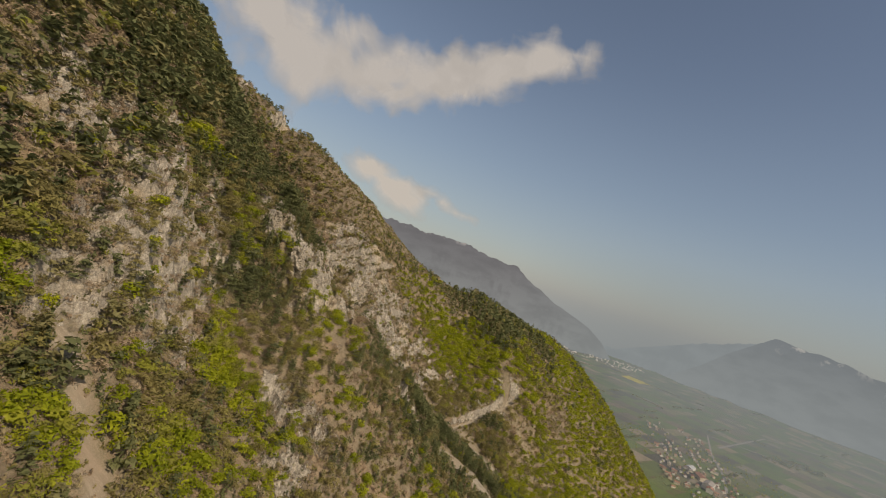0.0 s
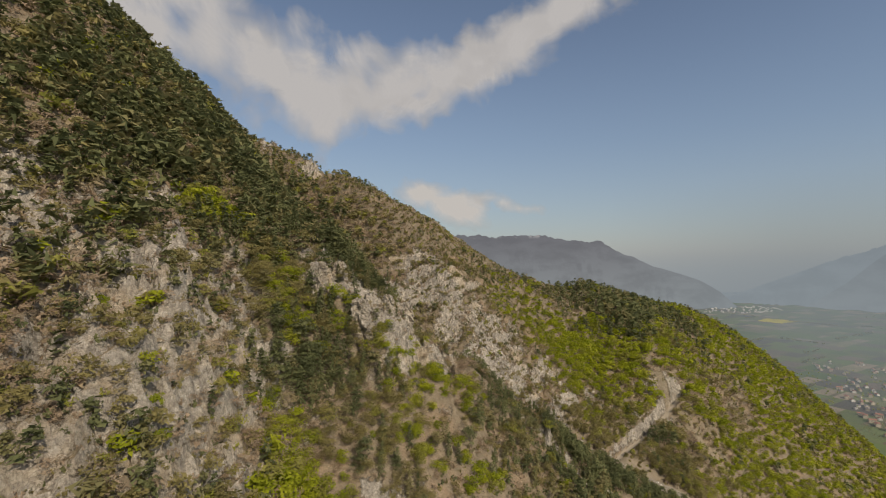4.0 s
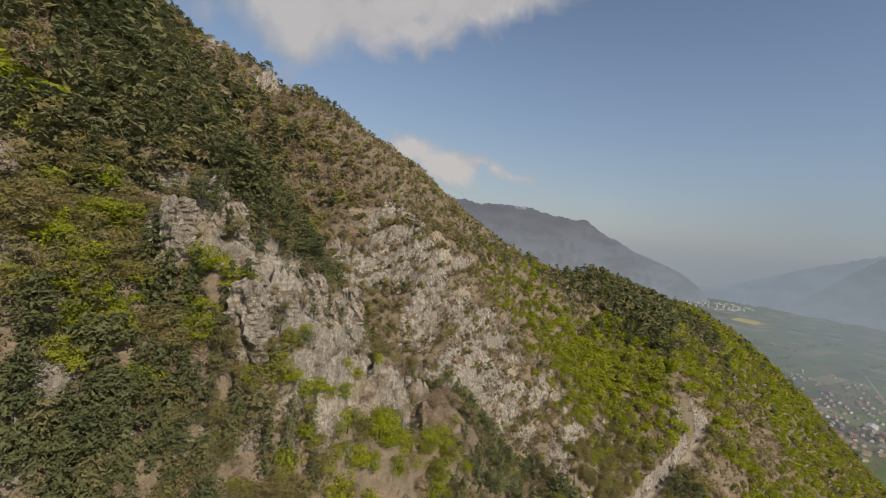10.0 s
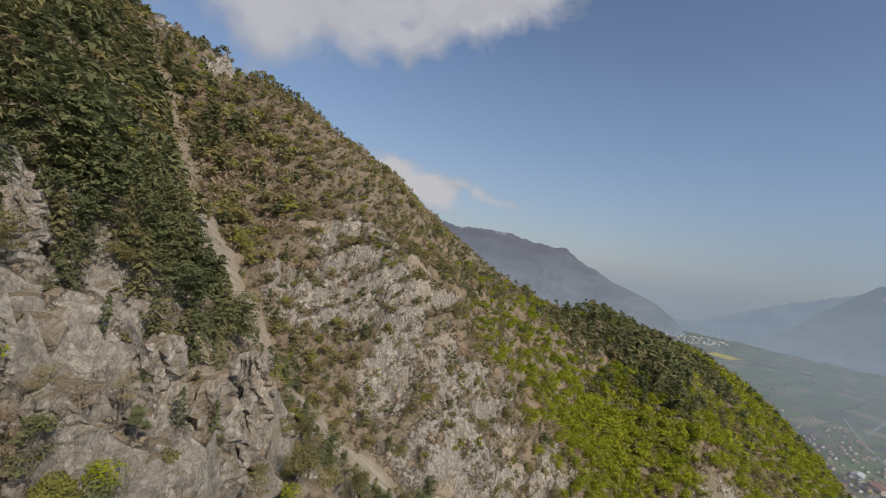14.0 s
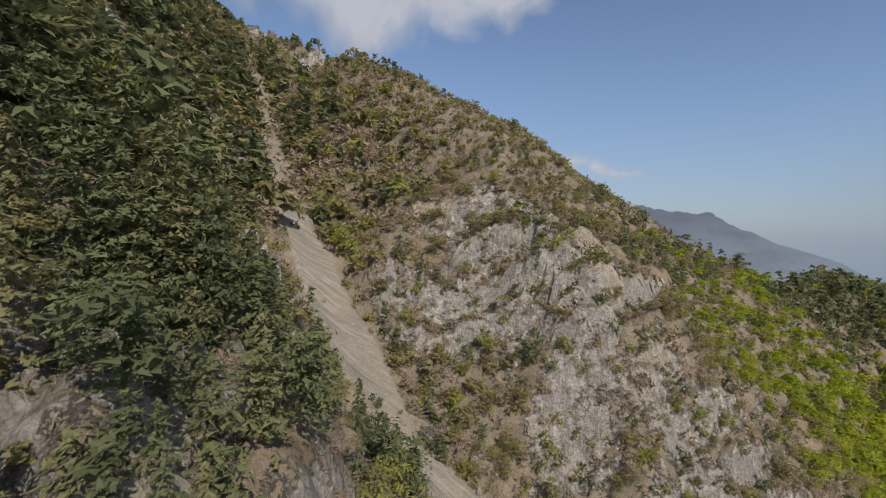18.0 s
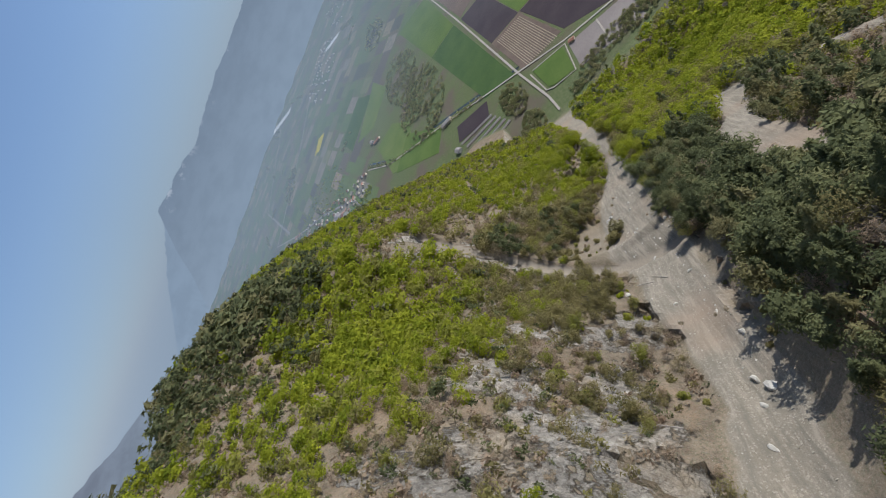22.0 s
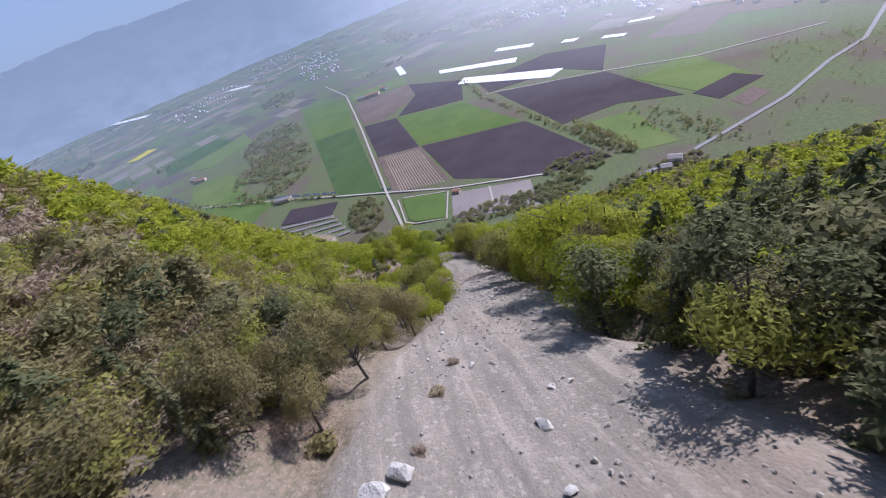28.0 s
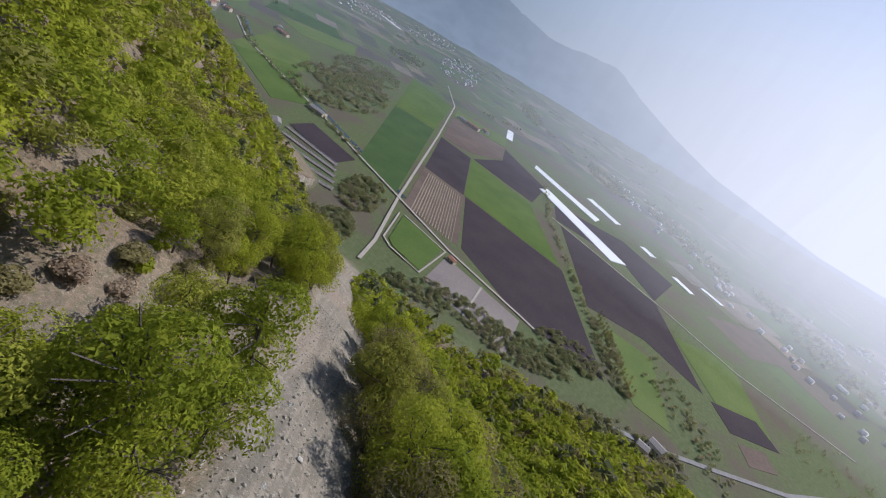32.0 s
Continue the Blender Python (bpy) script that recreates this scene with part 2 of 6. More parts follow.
def masks(x, y):
    """How far each place is scree, road or crag."""
    gap, where = line_gap(x, y, GULLY)
    wob = 5 * (fractal(x, y, 14, 3) - 0.5)
    scree = 1 - smooth(gap + wob, gully_half_width(where) - 1.5, gully_half_width(where) + 3.0)
    scree = scree * (0.62 + 0.38 * smooth(where, 2.5, 5.5))
    gap2, where2 = line_gap(x, y, SOUTH_GULLY)
    scree = np.maximum(scree, (1 - smooth(gap2 + wob, 5, 9)) * smooth(where2, 0.5, 0.9) * (1 - smooth(where2, 2.9, 3.2)))
    # the bare fan beside the road
    scree = np.maximum(scree, 0.6 * (1 - smooth(np.hypot((x + 543) / 1.25, y - 21) + 2.4 * wob, 7, 14)))
    lower, _ = line_gap(x, y, [(-443, 14), (-436, 10), (-425, 4), (-405, -5)])
    scree = np.maximum(scree, 0.5 * (1 - smooth(lower + wob, 3, 6)))
    # the washed bank south of the bed
    bank, _ = line_gap(x, y, [(-664, -8), (-640, -12), (-612, -10), (-594, -11)])
    scree = np.maximum(scree, 0.55 * (1 - smooth(bank + 1.6 * wob, 3, 6.5)))
    other, _ = line_gap(x, y, [(-505, -58), (-520, -72), (-545, -100), (-566, -131), (-590, -172), (-630, -215)])
    scree = np.maximum(scree, 0.95 * (1 - smooth(other + 0.4 * wob, 3.0, 4.6)))
    upper, _ = line_gap(x, y, [(-497, 88), (-470, 66), (-448, 44)])
    scree = np.maximum(scree, 0.5 * (1 - smooth(upper + wob, 1.5, 4)))
    # a tan chute under the far cliff
    chute, _ = line_gap(x, y, [(-800, -206), (-786, -214), (-762, -233), (-735, -250)])
    scree = np.maximum(scree, 0.75 * (1 - smooth(chute + wob, 3.5, 7.5)))
    road, _ = line_gap(x, y, ROAD)
    return scree, 1 - smooth(road, 1.5, 2.2), road


CRAGS = ((-769, 10, 20, 0.8), (-747, -12, 20, 0.85), (-732, 2, 15, 0.7), (-792, 40, 16, 0.55), (-805, 75, 14, 0.5), (-692, 47, 32, 0.66), (-650, 32, 15, 0.55), (-718, -73, 20, 1.1), (-762, -81, 23, 0.8), (-799, -153, 40, 1.0), (-865, -140, 40, 0.8), (-809, -216, 25, 0.8),
                         (-752, 100, 13, 0.8), (-823, 236, 14, 1.0), (-897, 295, 16, 1.0), (-624, 23, 20, 0.55), (-597, 36, 16, 0.4), (-625, -48, 20, 0.9), (-545, -45, 23, 0.6),
                         (-1039, 193, 36, 0.8), (-491, 87, 13, 0.8), (-344, 105, 11, 0.8), (-722, 4, 22, 0.7), (-835, 47, 27, 0.4))


# what grows or stands bare on the slopes, by the middles of its stands in plan
ROCK_HIGH = [(-886, 269), (-878, -11), (-861, -158), (-859, -129), (-846, -136), (-833, -94), (-830, 236), (-827, 93), (-816, 60), (-807, -115),
        (-805, 81), (-804, -198), (-803, -169), (-796, -140), (-799, -98), (-789, -154), (-790, -111), (-788, 43), (-777, -123), (-780, -140), (-765, -65),
        (-758, 1), (-756, 30), (-750, -54), (-737, -43)]
ROCK_LOW = [(-760, -62), (-752, -62), (-745, -66), (-738, -64), (-732, -71), (-723, 46), (-719, -53), (-719, 71), (-719, -80), (-720, -134), (-712, -41), (-703, 52), (-704, 39), (-709, -162),
        (-699, -68), (-698, -130), (-684, 51), (-693, -41), (-683, 40), (-683, 26), (-665, 45), (-649, 16), (-645, 33), (-644, -37), (-628, 37), (-620, 20),
        (-561, 55), (-519, 61)]
PINE = [(-878, 217), (-866, -69), (-863, -54), (-856, 149), (-849, -22), (-848, 99), (-846, -65), (-843, -87), (-840, -6), (-835, 141), (-831, -70),
        (-823, -46), (-815, -15), (-815, -30), (-803, 52), (-798, 3), (-801, -218), (-796, -53), (-796, -81), (-788, 40), (-791, -30), (-780, 68),
        (-775, -104), (-769, -71), (-769, 21), (-767, -86), (-762, -8), (-757, -38), (-759, -108), (-753, -88), (-749, -20), (-730, -58), (-728, -64), (-738, -56), (-742, -62), (-750, -52), (-765, -100), (-750, -100), (-770, -112), (-740, -95), (-743, -101),
        (-570, 151), (-529, 162), (-484, 158), (-459, 187), (-410, 213), (-381, 208)]
BUDDING = [(-820, -199), (-803, -218), (-784, -85), (-779, -107), (-770, -86), (-756, 72), (-755, -100), (-750, 131), (-738, -94), (-734, 108),
        (-727, 85), (-734, 122), (-725, -106), (-722, 97), (-704, 31), (-696, 90), (-673, 103)]
BEECH = [(-818, -210), (-817, -76), (-791, -235), (-784, -224), (-776, -88), (-768, -130), (-763, -97), (-755, -140), (-753, -198), (-749, -82),
        (-726, -88), (-712, -103), (-705, -83), (-692, -76), (-685, -114), (-610, 86), (-605, 74), (-603, 42), (-590, 80), (-567, 79), (-537, 84), (-517, 82),
        (-440, 90), (-349, 104), (-343, 213), (-300, 183)]
LEAFLESS = [(-886, -137), (-874, -96), (-834, -181), (-812, -56), (-808, 164), (-790, -193), (-779, 147), (-763, -103), (-770, 113), (-763, 130),
        (-766, -129), (-764, 89), (-753, -93), (-752, -124), (-746, 72), (-745, -112), (-742, 99), (-740, -82), (-734, -100), (-728, 58), (-722, 88),
        (-711, -38), (-702, -55), (-700, -88), (-692, 30), (-686, -61), (-681, -48), (-667, 30), (-662, 39), (-645, 25), (-639, 41), (-627, 31), (-611, 60),
        (-467, 88), (-397, 112)]

ROCK_GULLY = [(-695, 62), (-687, 47), (-682, 37), (-678, 46), (-655, 17), (-642, 35), (-635, 20), (-619, -9), (-615, 33), (-608, 11), (-606, 22),
        (-604, 40), (-597, 47), (-590, 36), (-537, 62)]
BUDDING_GULLY = [(-683, 41), (-683, 85), (-674, 72), (-669, 60), (-665, 24), (-658, 30), (-655, 38), (-638, 16), (-632, 27), (-623, 21), (-613, 21),
        (-597, 21), (-586, 27), (-582, 18), (-573, 24), (-564, 39), (-558, 55), (-550, 37), (-546, 57), (-544, 46), (-530, 52), (-506, 20), (-486, 46),
        (-481, 33)]
BEECH_GULLY = [(-656, 23), (-643, 57), (-626, 87), (-610, 79), (-601, 75), (-587, 47), (-585, 74), (-580, 66), (-570, 55), (-566, 78), (-556, 79), (-543, 75), (-537, 107), (-535, 74), (-531, 85), (-518, 84), (-495, 79), (-483, -95), (-482, -128), (-466, 101), (-457, 82),
        (-456, 51), (-455, 67), (-429, 18), (-414, -57), (-407, 66), (-398, 60), (-351, -133), (-344, -109), (-304, -66), (-258, 57), (-244, -86)]
LEAFLESS_GULLY = [(-671, 30), (-669, 44), (-662, 36), (-659, 27), (-652, 20), (-644, 14), (-644, 26), (-632, 39), (-624, 30), (-623, 17), (-620, 41),
        (-620, 9), (-617, 52), (-611, 19), (-609, 30), (-602, 34), (-588, 58), (-562, 58), (-535, 69)]
PINE_GULLY = [(-693, 92), (-662, 80), (-636, -19), (-628, -20), (-624, -37), (-620, 93), (-617, -18), (-615, -36), (-602, -21), (-602, -13),
        (-600, -44), (-599, -65), (-590, -40), (-582, -20), (-569, -24), (-555, 132), (-549, 151), (-530, 134), (-524, 110), (-505, 133)]
BEECH_LOWER = [(-460, 34), (-377, 56), (-469, 12), (-482, 20), (-426, 50), (-440, 26), (-338, -108), (-410, -103), (-487, -38), (-374, -179),
        (-435, 35), (-429, 10), (-411, 36), (-434, 18), (-396, -24), (-265, -157), (-415, -29), (-390, 33), (-386, 14), (-475, 27), (-450, -30), (-365, -40), (-490, -44), (-503, -52), (-516, -50), (-470, -45), (-512, -15)]
BUDDING_LOWER = [(-474, 68), (-482, 50), (-494, 60), (-470, 58), (-443, -54), (-518, 17), (-500, 34), (-524, 41), (-521, 37), (-543, 29), (-484, 42), (-512, 28), (-530, 30)]
PINE_CLIFF = [(-769, -110), (-759, -107), (-772, -106), (-752, -38), (-745, -41), (-745, -32), (-739, -45), (-737, -42), (-739, -36), (-730, -53), (-732, -45), (-724, -52), (-726, -44), (-755, -28)]
PINE_LOWER = [(-505, 52), (-516, 46), (-492, 53), (-523, -29), (-531, -23), (-505, -31), (-536, -27), (-555, -18), (-561, -20), (-523, -70)]
LEAFLESS_LOWER = [(-478, 62), (-490, 66), (-486, 56), (-470, 74), (-507, 48), (-503, 38), (-494, 46), (-515, 36)]


def stands(x, y, z):
    """How strongly rock, pine, budding, beech and leafless stands reach each place, by their distance in space."""
    out = []
    for places in (ROCK_HIGH + ROCK_LOW + ROCK_GULLY, PINE + PINE_CLIFF + PINE_GULLY + PINE_LOWER, BUDDING + BUDDING_GULLY + BUDDING_LOWER, BEECH + BEECH_GULLY + BEECH_LOWER, LEAFLESS + LEAFLESS_GULLY + LEAFLESS_LOWER):
        total = np.zeros(len(x))
        for (px, py), pz in zip(places, base_height([p[0] for p in places], [p[1] for p in places])):
            reach = 10.5 if px < -690 else 8.5 if px < -560 and py < 60 else 12.0 if px < -420 and py < 62 else 24.0
            total += np.exp(-((x - px) ** 2 + (y - py) ** 2 + (z - pz) ** 2) / reach ** 2)
        out.append(total)
    return out


def crag_plan(x, y):
    """The named cliffs and the mapped bare rock."""
    shape = np.shape(x)
    x, y = np.asarray(x, float).ravel(), np.asarray(y, float).ravel()
    c = np.zeros(len(x))
    for cx, cy, r, w in CRAGS:
        c = np.maximum(c, w * np.exp(-(((x - cx) ** 2 + (y - cy) ** 2) / r ** 2)))
    rock, *woods = stands(x, y, base_height(x, y))
    told = rock + sum(woods)
    known = told / (told + 0.22)
    pines, budding, beech, leafless = woods
    cliffs = 1 + 0.9 * (1 - smooth(x, -712, -700)) * (1 - smooth(y, -45, -25))
    c = c * (1 - known) + known * smooth(cliffs * rock / (cliffs * rock + 0.3 * pines + 0.6 * (budding + beech) + 0.8 * leafless + 1e-6), 0.15, 0.7)
    # the pale cut above the road
    cut, _ = line_gap(x, y, [(-582, 10), (-577, 17), (-569, 25), (-560, 33), (-551, 40)])
    return np.maximum(c, 1.0 - smooth(cut, 0.8, 3.2)).reshape(shape)


def height(x, y):
    shape = np.shape(x)
    x, y = np.asarray(x, float).ravel(), np.asarray(y, float).ravel()
    z = base_height(x, y)
    valley = smooth(x, -230, -150) * (1 - smooth(y, 60, 330) * (1 - smooth(x, 0, 300)))
    foot = np.interp(y, [-620, -430, -355, -293, -230, -138, -60], [-390, -300, -270, -240, -212, -188, -160])
    far = np.maximum(smooth(x, 60, 250), np.maximum(smooth(y, 800, 1100) * smooth(x, -700, -300), smooth(x - foot, -28, 12) * (1 - smooth(y, -80, -30))))
    scree, road, gap = masks(x, y)
    wild = (1 - scree) * (1 - np.maximum(valley, far)) * smooth(gap, 3, 10)
    rough = 9 * (fractal(x, y, 46, 11, 4) - 0.5) + 6.5 * (np.abs(fractal(x + y * 0.4, y - x * 0.4, 17, 21, 3) - 0.5) * 2 - 0.4)
    crag = crag_plan(x, y)
    ribs = np.abs(fractal(x * 0.9 + y * 0.5, y * 0.9 - x * 0.5, 11, 41, 3) - 0.5) * 2
    rough = rough + crag * (1.0 - 0.55 * smooth(x, -742, -722) * smooth(y, -25, 5)) * (7.0 * (ribs - 0.35) + 2.4 * (fractal(x, y, 4.2, 61, 2) - 0.5))
    couloir = np.abs(fractal(x * 0.22, y + 0.25 * x, 26, 141, 3) - 0.5) * 2
    rough = rough + smooth(crag, 0.2, 0.7) * smooth(-y, 20, 60) * 13 * (couloir - 0.35)
    calm = 1 - 0.6 * smooth(x, -742, -722) * smooth(y, -25, 5)
    broken = smooth(crag, 0.12, 0.55) * calm
    wx, wy = x + 5 * fractal(x, y, 9, 151, 2), y + 5 * fractal(x, y, 9, 161, 2)
    rough = rough + broken * (7.5 * blocks(wx, wy, 9.5, 171) + 3.2 * blocks(wx, wy, 4.2, 181))
    # ledges and risers on the cliffs
    wave = 16 * (fractal(x, y, 30, 81, 3) - 0.5)
    step = (z + wave) / 10.5
    part_up = step - np.floor(step)
    ledges = 10.5 * (np.floor(step) + smooth(part_up, 0.5, 0.95)) - wave
    z = z + wild * 0.75 * smooth(crag, 0.15, 0.6) * (ledges - z)
    z = z + wild * rough + scree * 0.9 * (fractal(x, y, 5, 31) - 0.5) * (1 - valley)
    z = z * (1 - far) * 1.0
    z = np.where(valley > 0.99, np.minimum(z, 0), z)
    z = np.where(far > 0.0, np.maximum(z, 0) * (1 - far), z)
    _, at = line_gap(x, y, ROAD)
    bench = np.interp(at, range(len(ROAD)), ROAD_Z)
    k = 1 - smooth(gap, 1.9, 4.5)
    z = z * (1 - k) + bench * k
    apron = 1 - smooth(np.hypot((x + 567) / 9.5, (y - 3) / 17), 0.7, 1.15)
    z = z * (1 - 0.85 * apron) + (219.6 - 0.09 * (x + 567)) * 0.85 * apron
    berm, _ = line_gap(x, y, [(-549, 24), (-556, 14), (-560, 2), (-561, -11)])
    z = z + 1.5 * np.exp(-(berm / 1.3) ** 2)
    return np.where(z < 0, np.maximum(z, -0.4), z).reshape(shape)


def spaced(*runs):
    out = [runs[0][0]]
    for a, b, step in runs:
        n = max(1, int(round((b - a) / step)))
        out += [a + (b - a) * k / n for k in range(1, n + 1)]
    return np.array(out)


XS = spaced((-2200, -1400, 40), (-1400, -1000, 8), (-1000, -860, 4.5), (-860, -440, 1.7), (-440, -180, 4), (-180, 60, 12), (60, 900, 60), (900, 3900, 250))
YS = spaced((-3000, -900, 150), (-900, -450, 15), (-450, -200, 5.5), (-200, -95, 2.5), (-95, 110, 1.6), (110, 350, 4.5), (350, 700, 14), (700, 1300, 40), (1300, 4100, 200))
GX, GY = np.meshgrid(XS, YS, indexing="ij")
GZ = height(GX, GY)


def ground_z(x, y):
    """The height of the ground sheet at places, between its own grid lines."""
    x, y = np.asarray(x, float), np.asarray(y, float)
    i = np.clip(np.searchsorted(XS, x) - 1, 0, len(XS) - 2)
    j = np.clip(np.searchsorted(YS, y) - 1, 0, len(YS) - 2)
    a, b = (x - XS[i]) / (XS[i + 1] - XS[i]), (y - YS[j]) / (YS[j + 1] - YS[j])
    return (GZ[i, j] * (1 - a) + GZ[i + 1, j] * a) * (1 - b) + (GZ[i, j + 1] * (1 - a) + GZ[i + 1, j + 1] * a) * b


def steepness(x, y, step=5.0):
    gx = (ground_z(x + step, y) - ground_z(x - step, y)) / (2 * step)
    gy = (ground_z(x, y + step) - ground_z(x, y - step)) / (2 * step)
    return np.hypot(gx, gy), gx, gy


def sheet(name, verts, faces, material, smooth_shade=False):
    me = bpy.data.meshes.new(name)
    me.from_pydata(verts if isinstance(verts, list) else verts.tolist(), [], faces if isinstance(faces, list) else faces.tolist())
    me.materials.append(material)
    if smooth_shade:
        me.shade_smooth()
    return me


def limestone(k):
    """Grey limestone: blotched, broken into blocks at three sizes, with dark water streaks and tan stains; its colour and relief."""
    pos = k.place((1, 1, 0.6))
    bend = k.node("TexNoise", Vector=pos, Scale=0.35, Detail=5.0)
    shift = k.node("VectorMath")
    shift.operation = 'MULTIPLY_ADD'
    k.put(shift.inputs[0], bend.outputs["Color"])
    shift.inputs[1].default_value = (3.6, 3.6, 2.6)
    k.put(shift.inputs[2], pos)
    tones, edges = [], []
    for scale in (0.3, 0.85, 2.3):
        cell = k.node("TexVoronoi", Vector=shift.outputs[0], Scale=scale)
        tones.append(k.node("SeparateColor", Color=cell.outputs["Color"]).outputs[0])
        edge = k.node("TexVoronoi", Vector=shift.outputs[0], Scale=scale)
        edge.feature = 'DISTANCE_TO_EDGE'
        edges.append(edge.outputs["Distance"])
    grain = k.noise(0.8, detail=10, rough=0.8)
    c = k.ramp(grain, [(0.31, (0.10, 0.084, 0.06)), (0.40, (0.29, 0.25, 0.192)), (0.51, (0.46, 0.41, 0.33)), (0.66, (0.68, 0.625, 0.525))])
    c = k.mix(k.range(tones[0], 0.0, 1.0, 0.45, 0.0), c, (0.15, 0.138, 0.118))
    c = k.mix(k.range(tones[1], 0.0, 0.6, 0.4, 0.0), c, (0.13, 0.118, 0.098))
    c = k.mix(k.range(tones[2], 0.55, 1.0, 0.0, 0.4), c, (0.47, 0.44, 0.385))
    c = k.mix(k.math('MULTIPLY', k.range(k.noise(0.4, k.place((1, 1, 0.09)), 5, 0.6), 0.52, 0.68), 0.5), c, (0.11, 0.10, 0.085))
    c = k.mix(k.math('MULTIPLY', k.range(k.noise(0.05, detail=4), 0.54, 0.68), 0.55), c, (0.40, 0.305, 0.185))
    c = k.mix(k.range(edges[1], 0.0, 0.06, 0.28, 0.0), c, (0.06, 0.053, 0.042))
    c = k.mix(k.range(edges[0], 0.0, 0.025, 0.3, 0.0), c, (0.045, 0.04, 0.032))
    # soil and dry grass lie on the ledges
    flat = k.node("SeparateXYZ", Vector=k.node("NewGeometry").outputs["True Normal"]).outputs[2]
    ledge = k.range(k.math('ADD', flat, k.math('MULTIPLY', k.math('SUBTRACT', k.noise(0.7, detail=6, rough=0.7), 0.5), 0.9)), 0.66, 0.8)
    c = k.mix(k.math('MULTIPLY', ledge, 0.8), c, k.mix(k.range(k.noise(2.2, detail=5, rough=0.7), 0.4, 0.62), (0.27, 0.2, 0.125), (0.15, 0.128, 0.068)))
    h = k.math('ADD', k.math('MULTIPLY', k.noise(0.6, detail=10, rough=0.75), 1.5), k.math('MULTIPLY', tones[0], 0.4))
    h = k.math('ADD', h, k.math('ADD', k.math('MULTIPLY', tones[1], 0.26), k.math('MULTIPLY', tones[2], 0.1)))
    h = k.math('ADD', h, k.math('MINIMUM', k.math('MULTIPLY', edges[1], 1.2), 0.14))
    return c, h


def ground_material():
    k = Mat("hillside", 0.95, 0.15)
    wide, mid, fine = k.noise(0.035), k.noise(0.25, detail=6), k.noise(1.6, detail=5)
    litter = k.mix(k.range(mid, 0.35, 0.65), (0.14, 0.106, 0.072), (0.24, 0.188, 0.128))
    litter = k.mix(k.math('MULTIPLY', k.range(k.noise(0.06, detail=4), 0.5, 0.62), 0.5), litter, (0.28, 0.185, 0.112))
    litter = k.mix(k.range(fine, 0.5, 0.75), litter, (0.11, 0.115, 0.06))
    litter = k.mix(k.range(k.noise(2.6, detail=5, rough=0.7), 0.52, 0.68), litter, (0.20, 0.175, 0.135))
    litter = k.mix(k.range(k.noise(3.4, detail=5, rough=0.7), 0.55, 0.68), litter, (0.045, 0.04, 0.026))
    litter = k.mix(k.math('MULTIPLY', k.range(k.noise(5.0, detail=6, rough=0.75), 0.56, 0.66), 0.7), litter, (0.36, 0.325, 0.265))
    litter = k.mix(k.math('MULTIPLY', k.range(k.noise(0.9, detail=8, rough=0.8), 0.52, 0.62), 0.6), litter, (0.10, 0.085, 0.055))
    stone, stone_height = limestone(k)
    scree = k.mix(k.range(mid, 0.35, 0.7), (0.212, 0.185, 0.138), (0.28, 0.245, 0.186))
    scree = k.mix(k.range(k.noise(5.0, detail=4, rough=0.7), 0.5, 0.72), scree, (0.152, 0.137, 0.108))
    cobble = k.node("TexVoronoi", Vector=k.place((1, 1, 1)), Scale=3.2)
    tone = k.node("SeparateColor", Color=cobble.outputs["Color"]).outputs[0]
    scree = k.mix(k.range(tone, 0.0, 0.5, 0.3, 0.0), scree, (0.145, 0.133, 0.11))
    scree = k.mix(k.range(tone, 0.75, 1.0, 0.0, 0.45), scree, (0.43, 0.385, 0.305))
    rill = k.noise(1.0, k.place((0.07, 0.75, 0.07), 0.12), 5, 0.6, 0.5)
    scree = k.mix(k.math('MULTIPLY', k.range(rill, 0.5, 0.64), 0.75), scree, (0.165, 0.147, 0.114))
    scree = k.mix(k.math('MULTIPLY', k.range(rill, 0.46, 0.36), 0.7), scree, (0.33, 0.287, 0.22))
    scree = k.mix(k.math('MULTIPLY', k.range(wide, 0.5, 0.68), 0.7), scree, (0.27, 0.205, 0.145))
    track = k.mix(k.range(fine, 0.4, 0.7), (0.31, 0.265, 0.20), (0.25, 0.215, 0.165))
    meadow = k.mix(k.range(mid, 0.3, 0.7), (0.085, 0.115, 0.045), (0.135, 0.15, 0.07))
    meadow = k.mix(k.range(k.noise(0.012, detail=5), 0.48, 0.62), meadow, (0.125, 0.105, 0.075))
    rocky = k.range(k.math('ADD', k.attr("crag"), k.math('ADD', k.math('MULTIPLY', k.math('SUBTRACT', k.noise(0.45, detail=8, rough=0.72), 0.5), 2.0), k.math('MULTIPLY', k.math('SUBTRACT', k.noise(0.11, detail=3), 0.5), 1.2))), 0.36, 0.5)
    c = k.mix(rocky, litter, stone)
    verge = k.math('MINIMUM', k.range(k.attr("scree"), 0.02, 0.2), k.range(k.attr("scree"), 0.8, 0.45))
    c = k.mix(k.range(k.attr("scree"), 0.25, 0.75), c, scree)
    c = k.mix(k.math('MULTIPLY', verge, 0.65), c, k.mix(k.range(k.noise(4.2, detail=5, rough=0.75), 0.54, 0.64), k.mix(k.range(fine, 0.4, 0.6), (0.235, 0.18, 0.122), (0.135, 0.12, 0.07)), (0.37, 0.325, 0.25)))
    c = k.mix(k.attr("track"), c, track)
    c = k.mix(k.attr("meadow"), c, meadow)
    k.color(c)
    soil = k.math('MULTIPLY', k.noise(0.9, detail=6, rough=0.6), 0.55)
    soil = k.math('MULTIPLY', soil, k.range(k.math('MAXIMUM', k.attr("scree"), k.attr("track")), 0.0, 1.0, 1.0, 0.08))
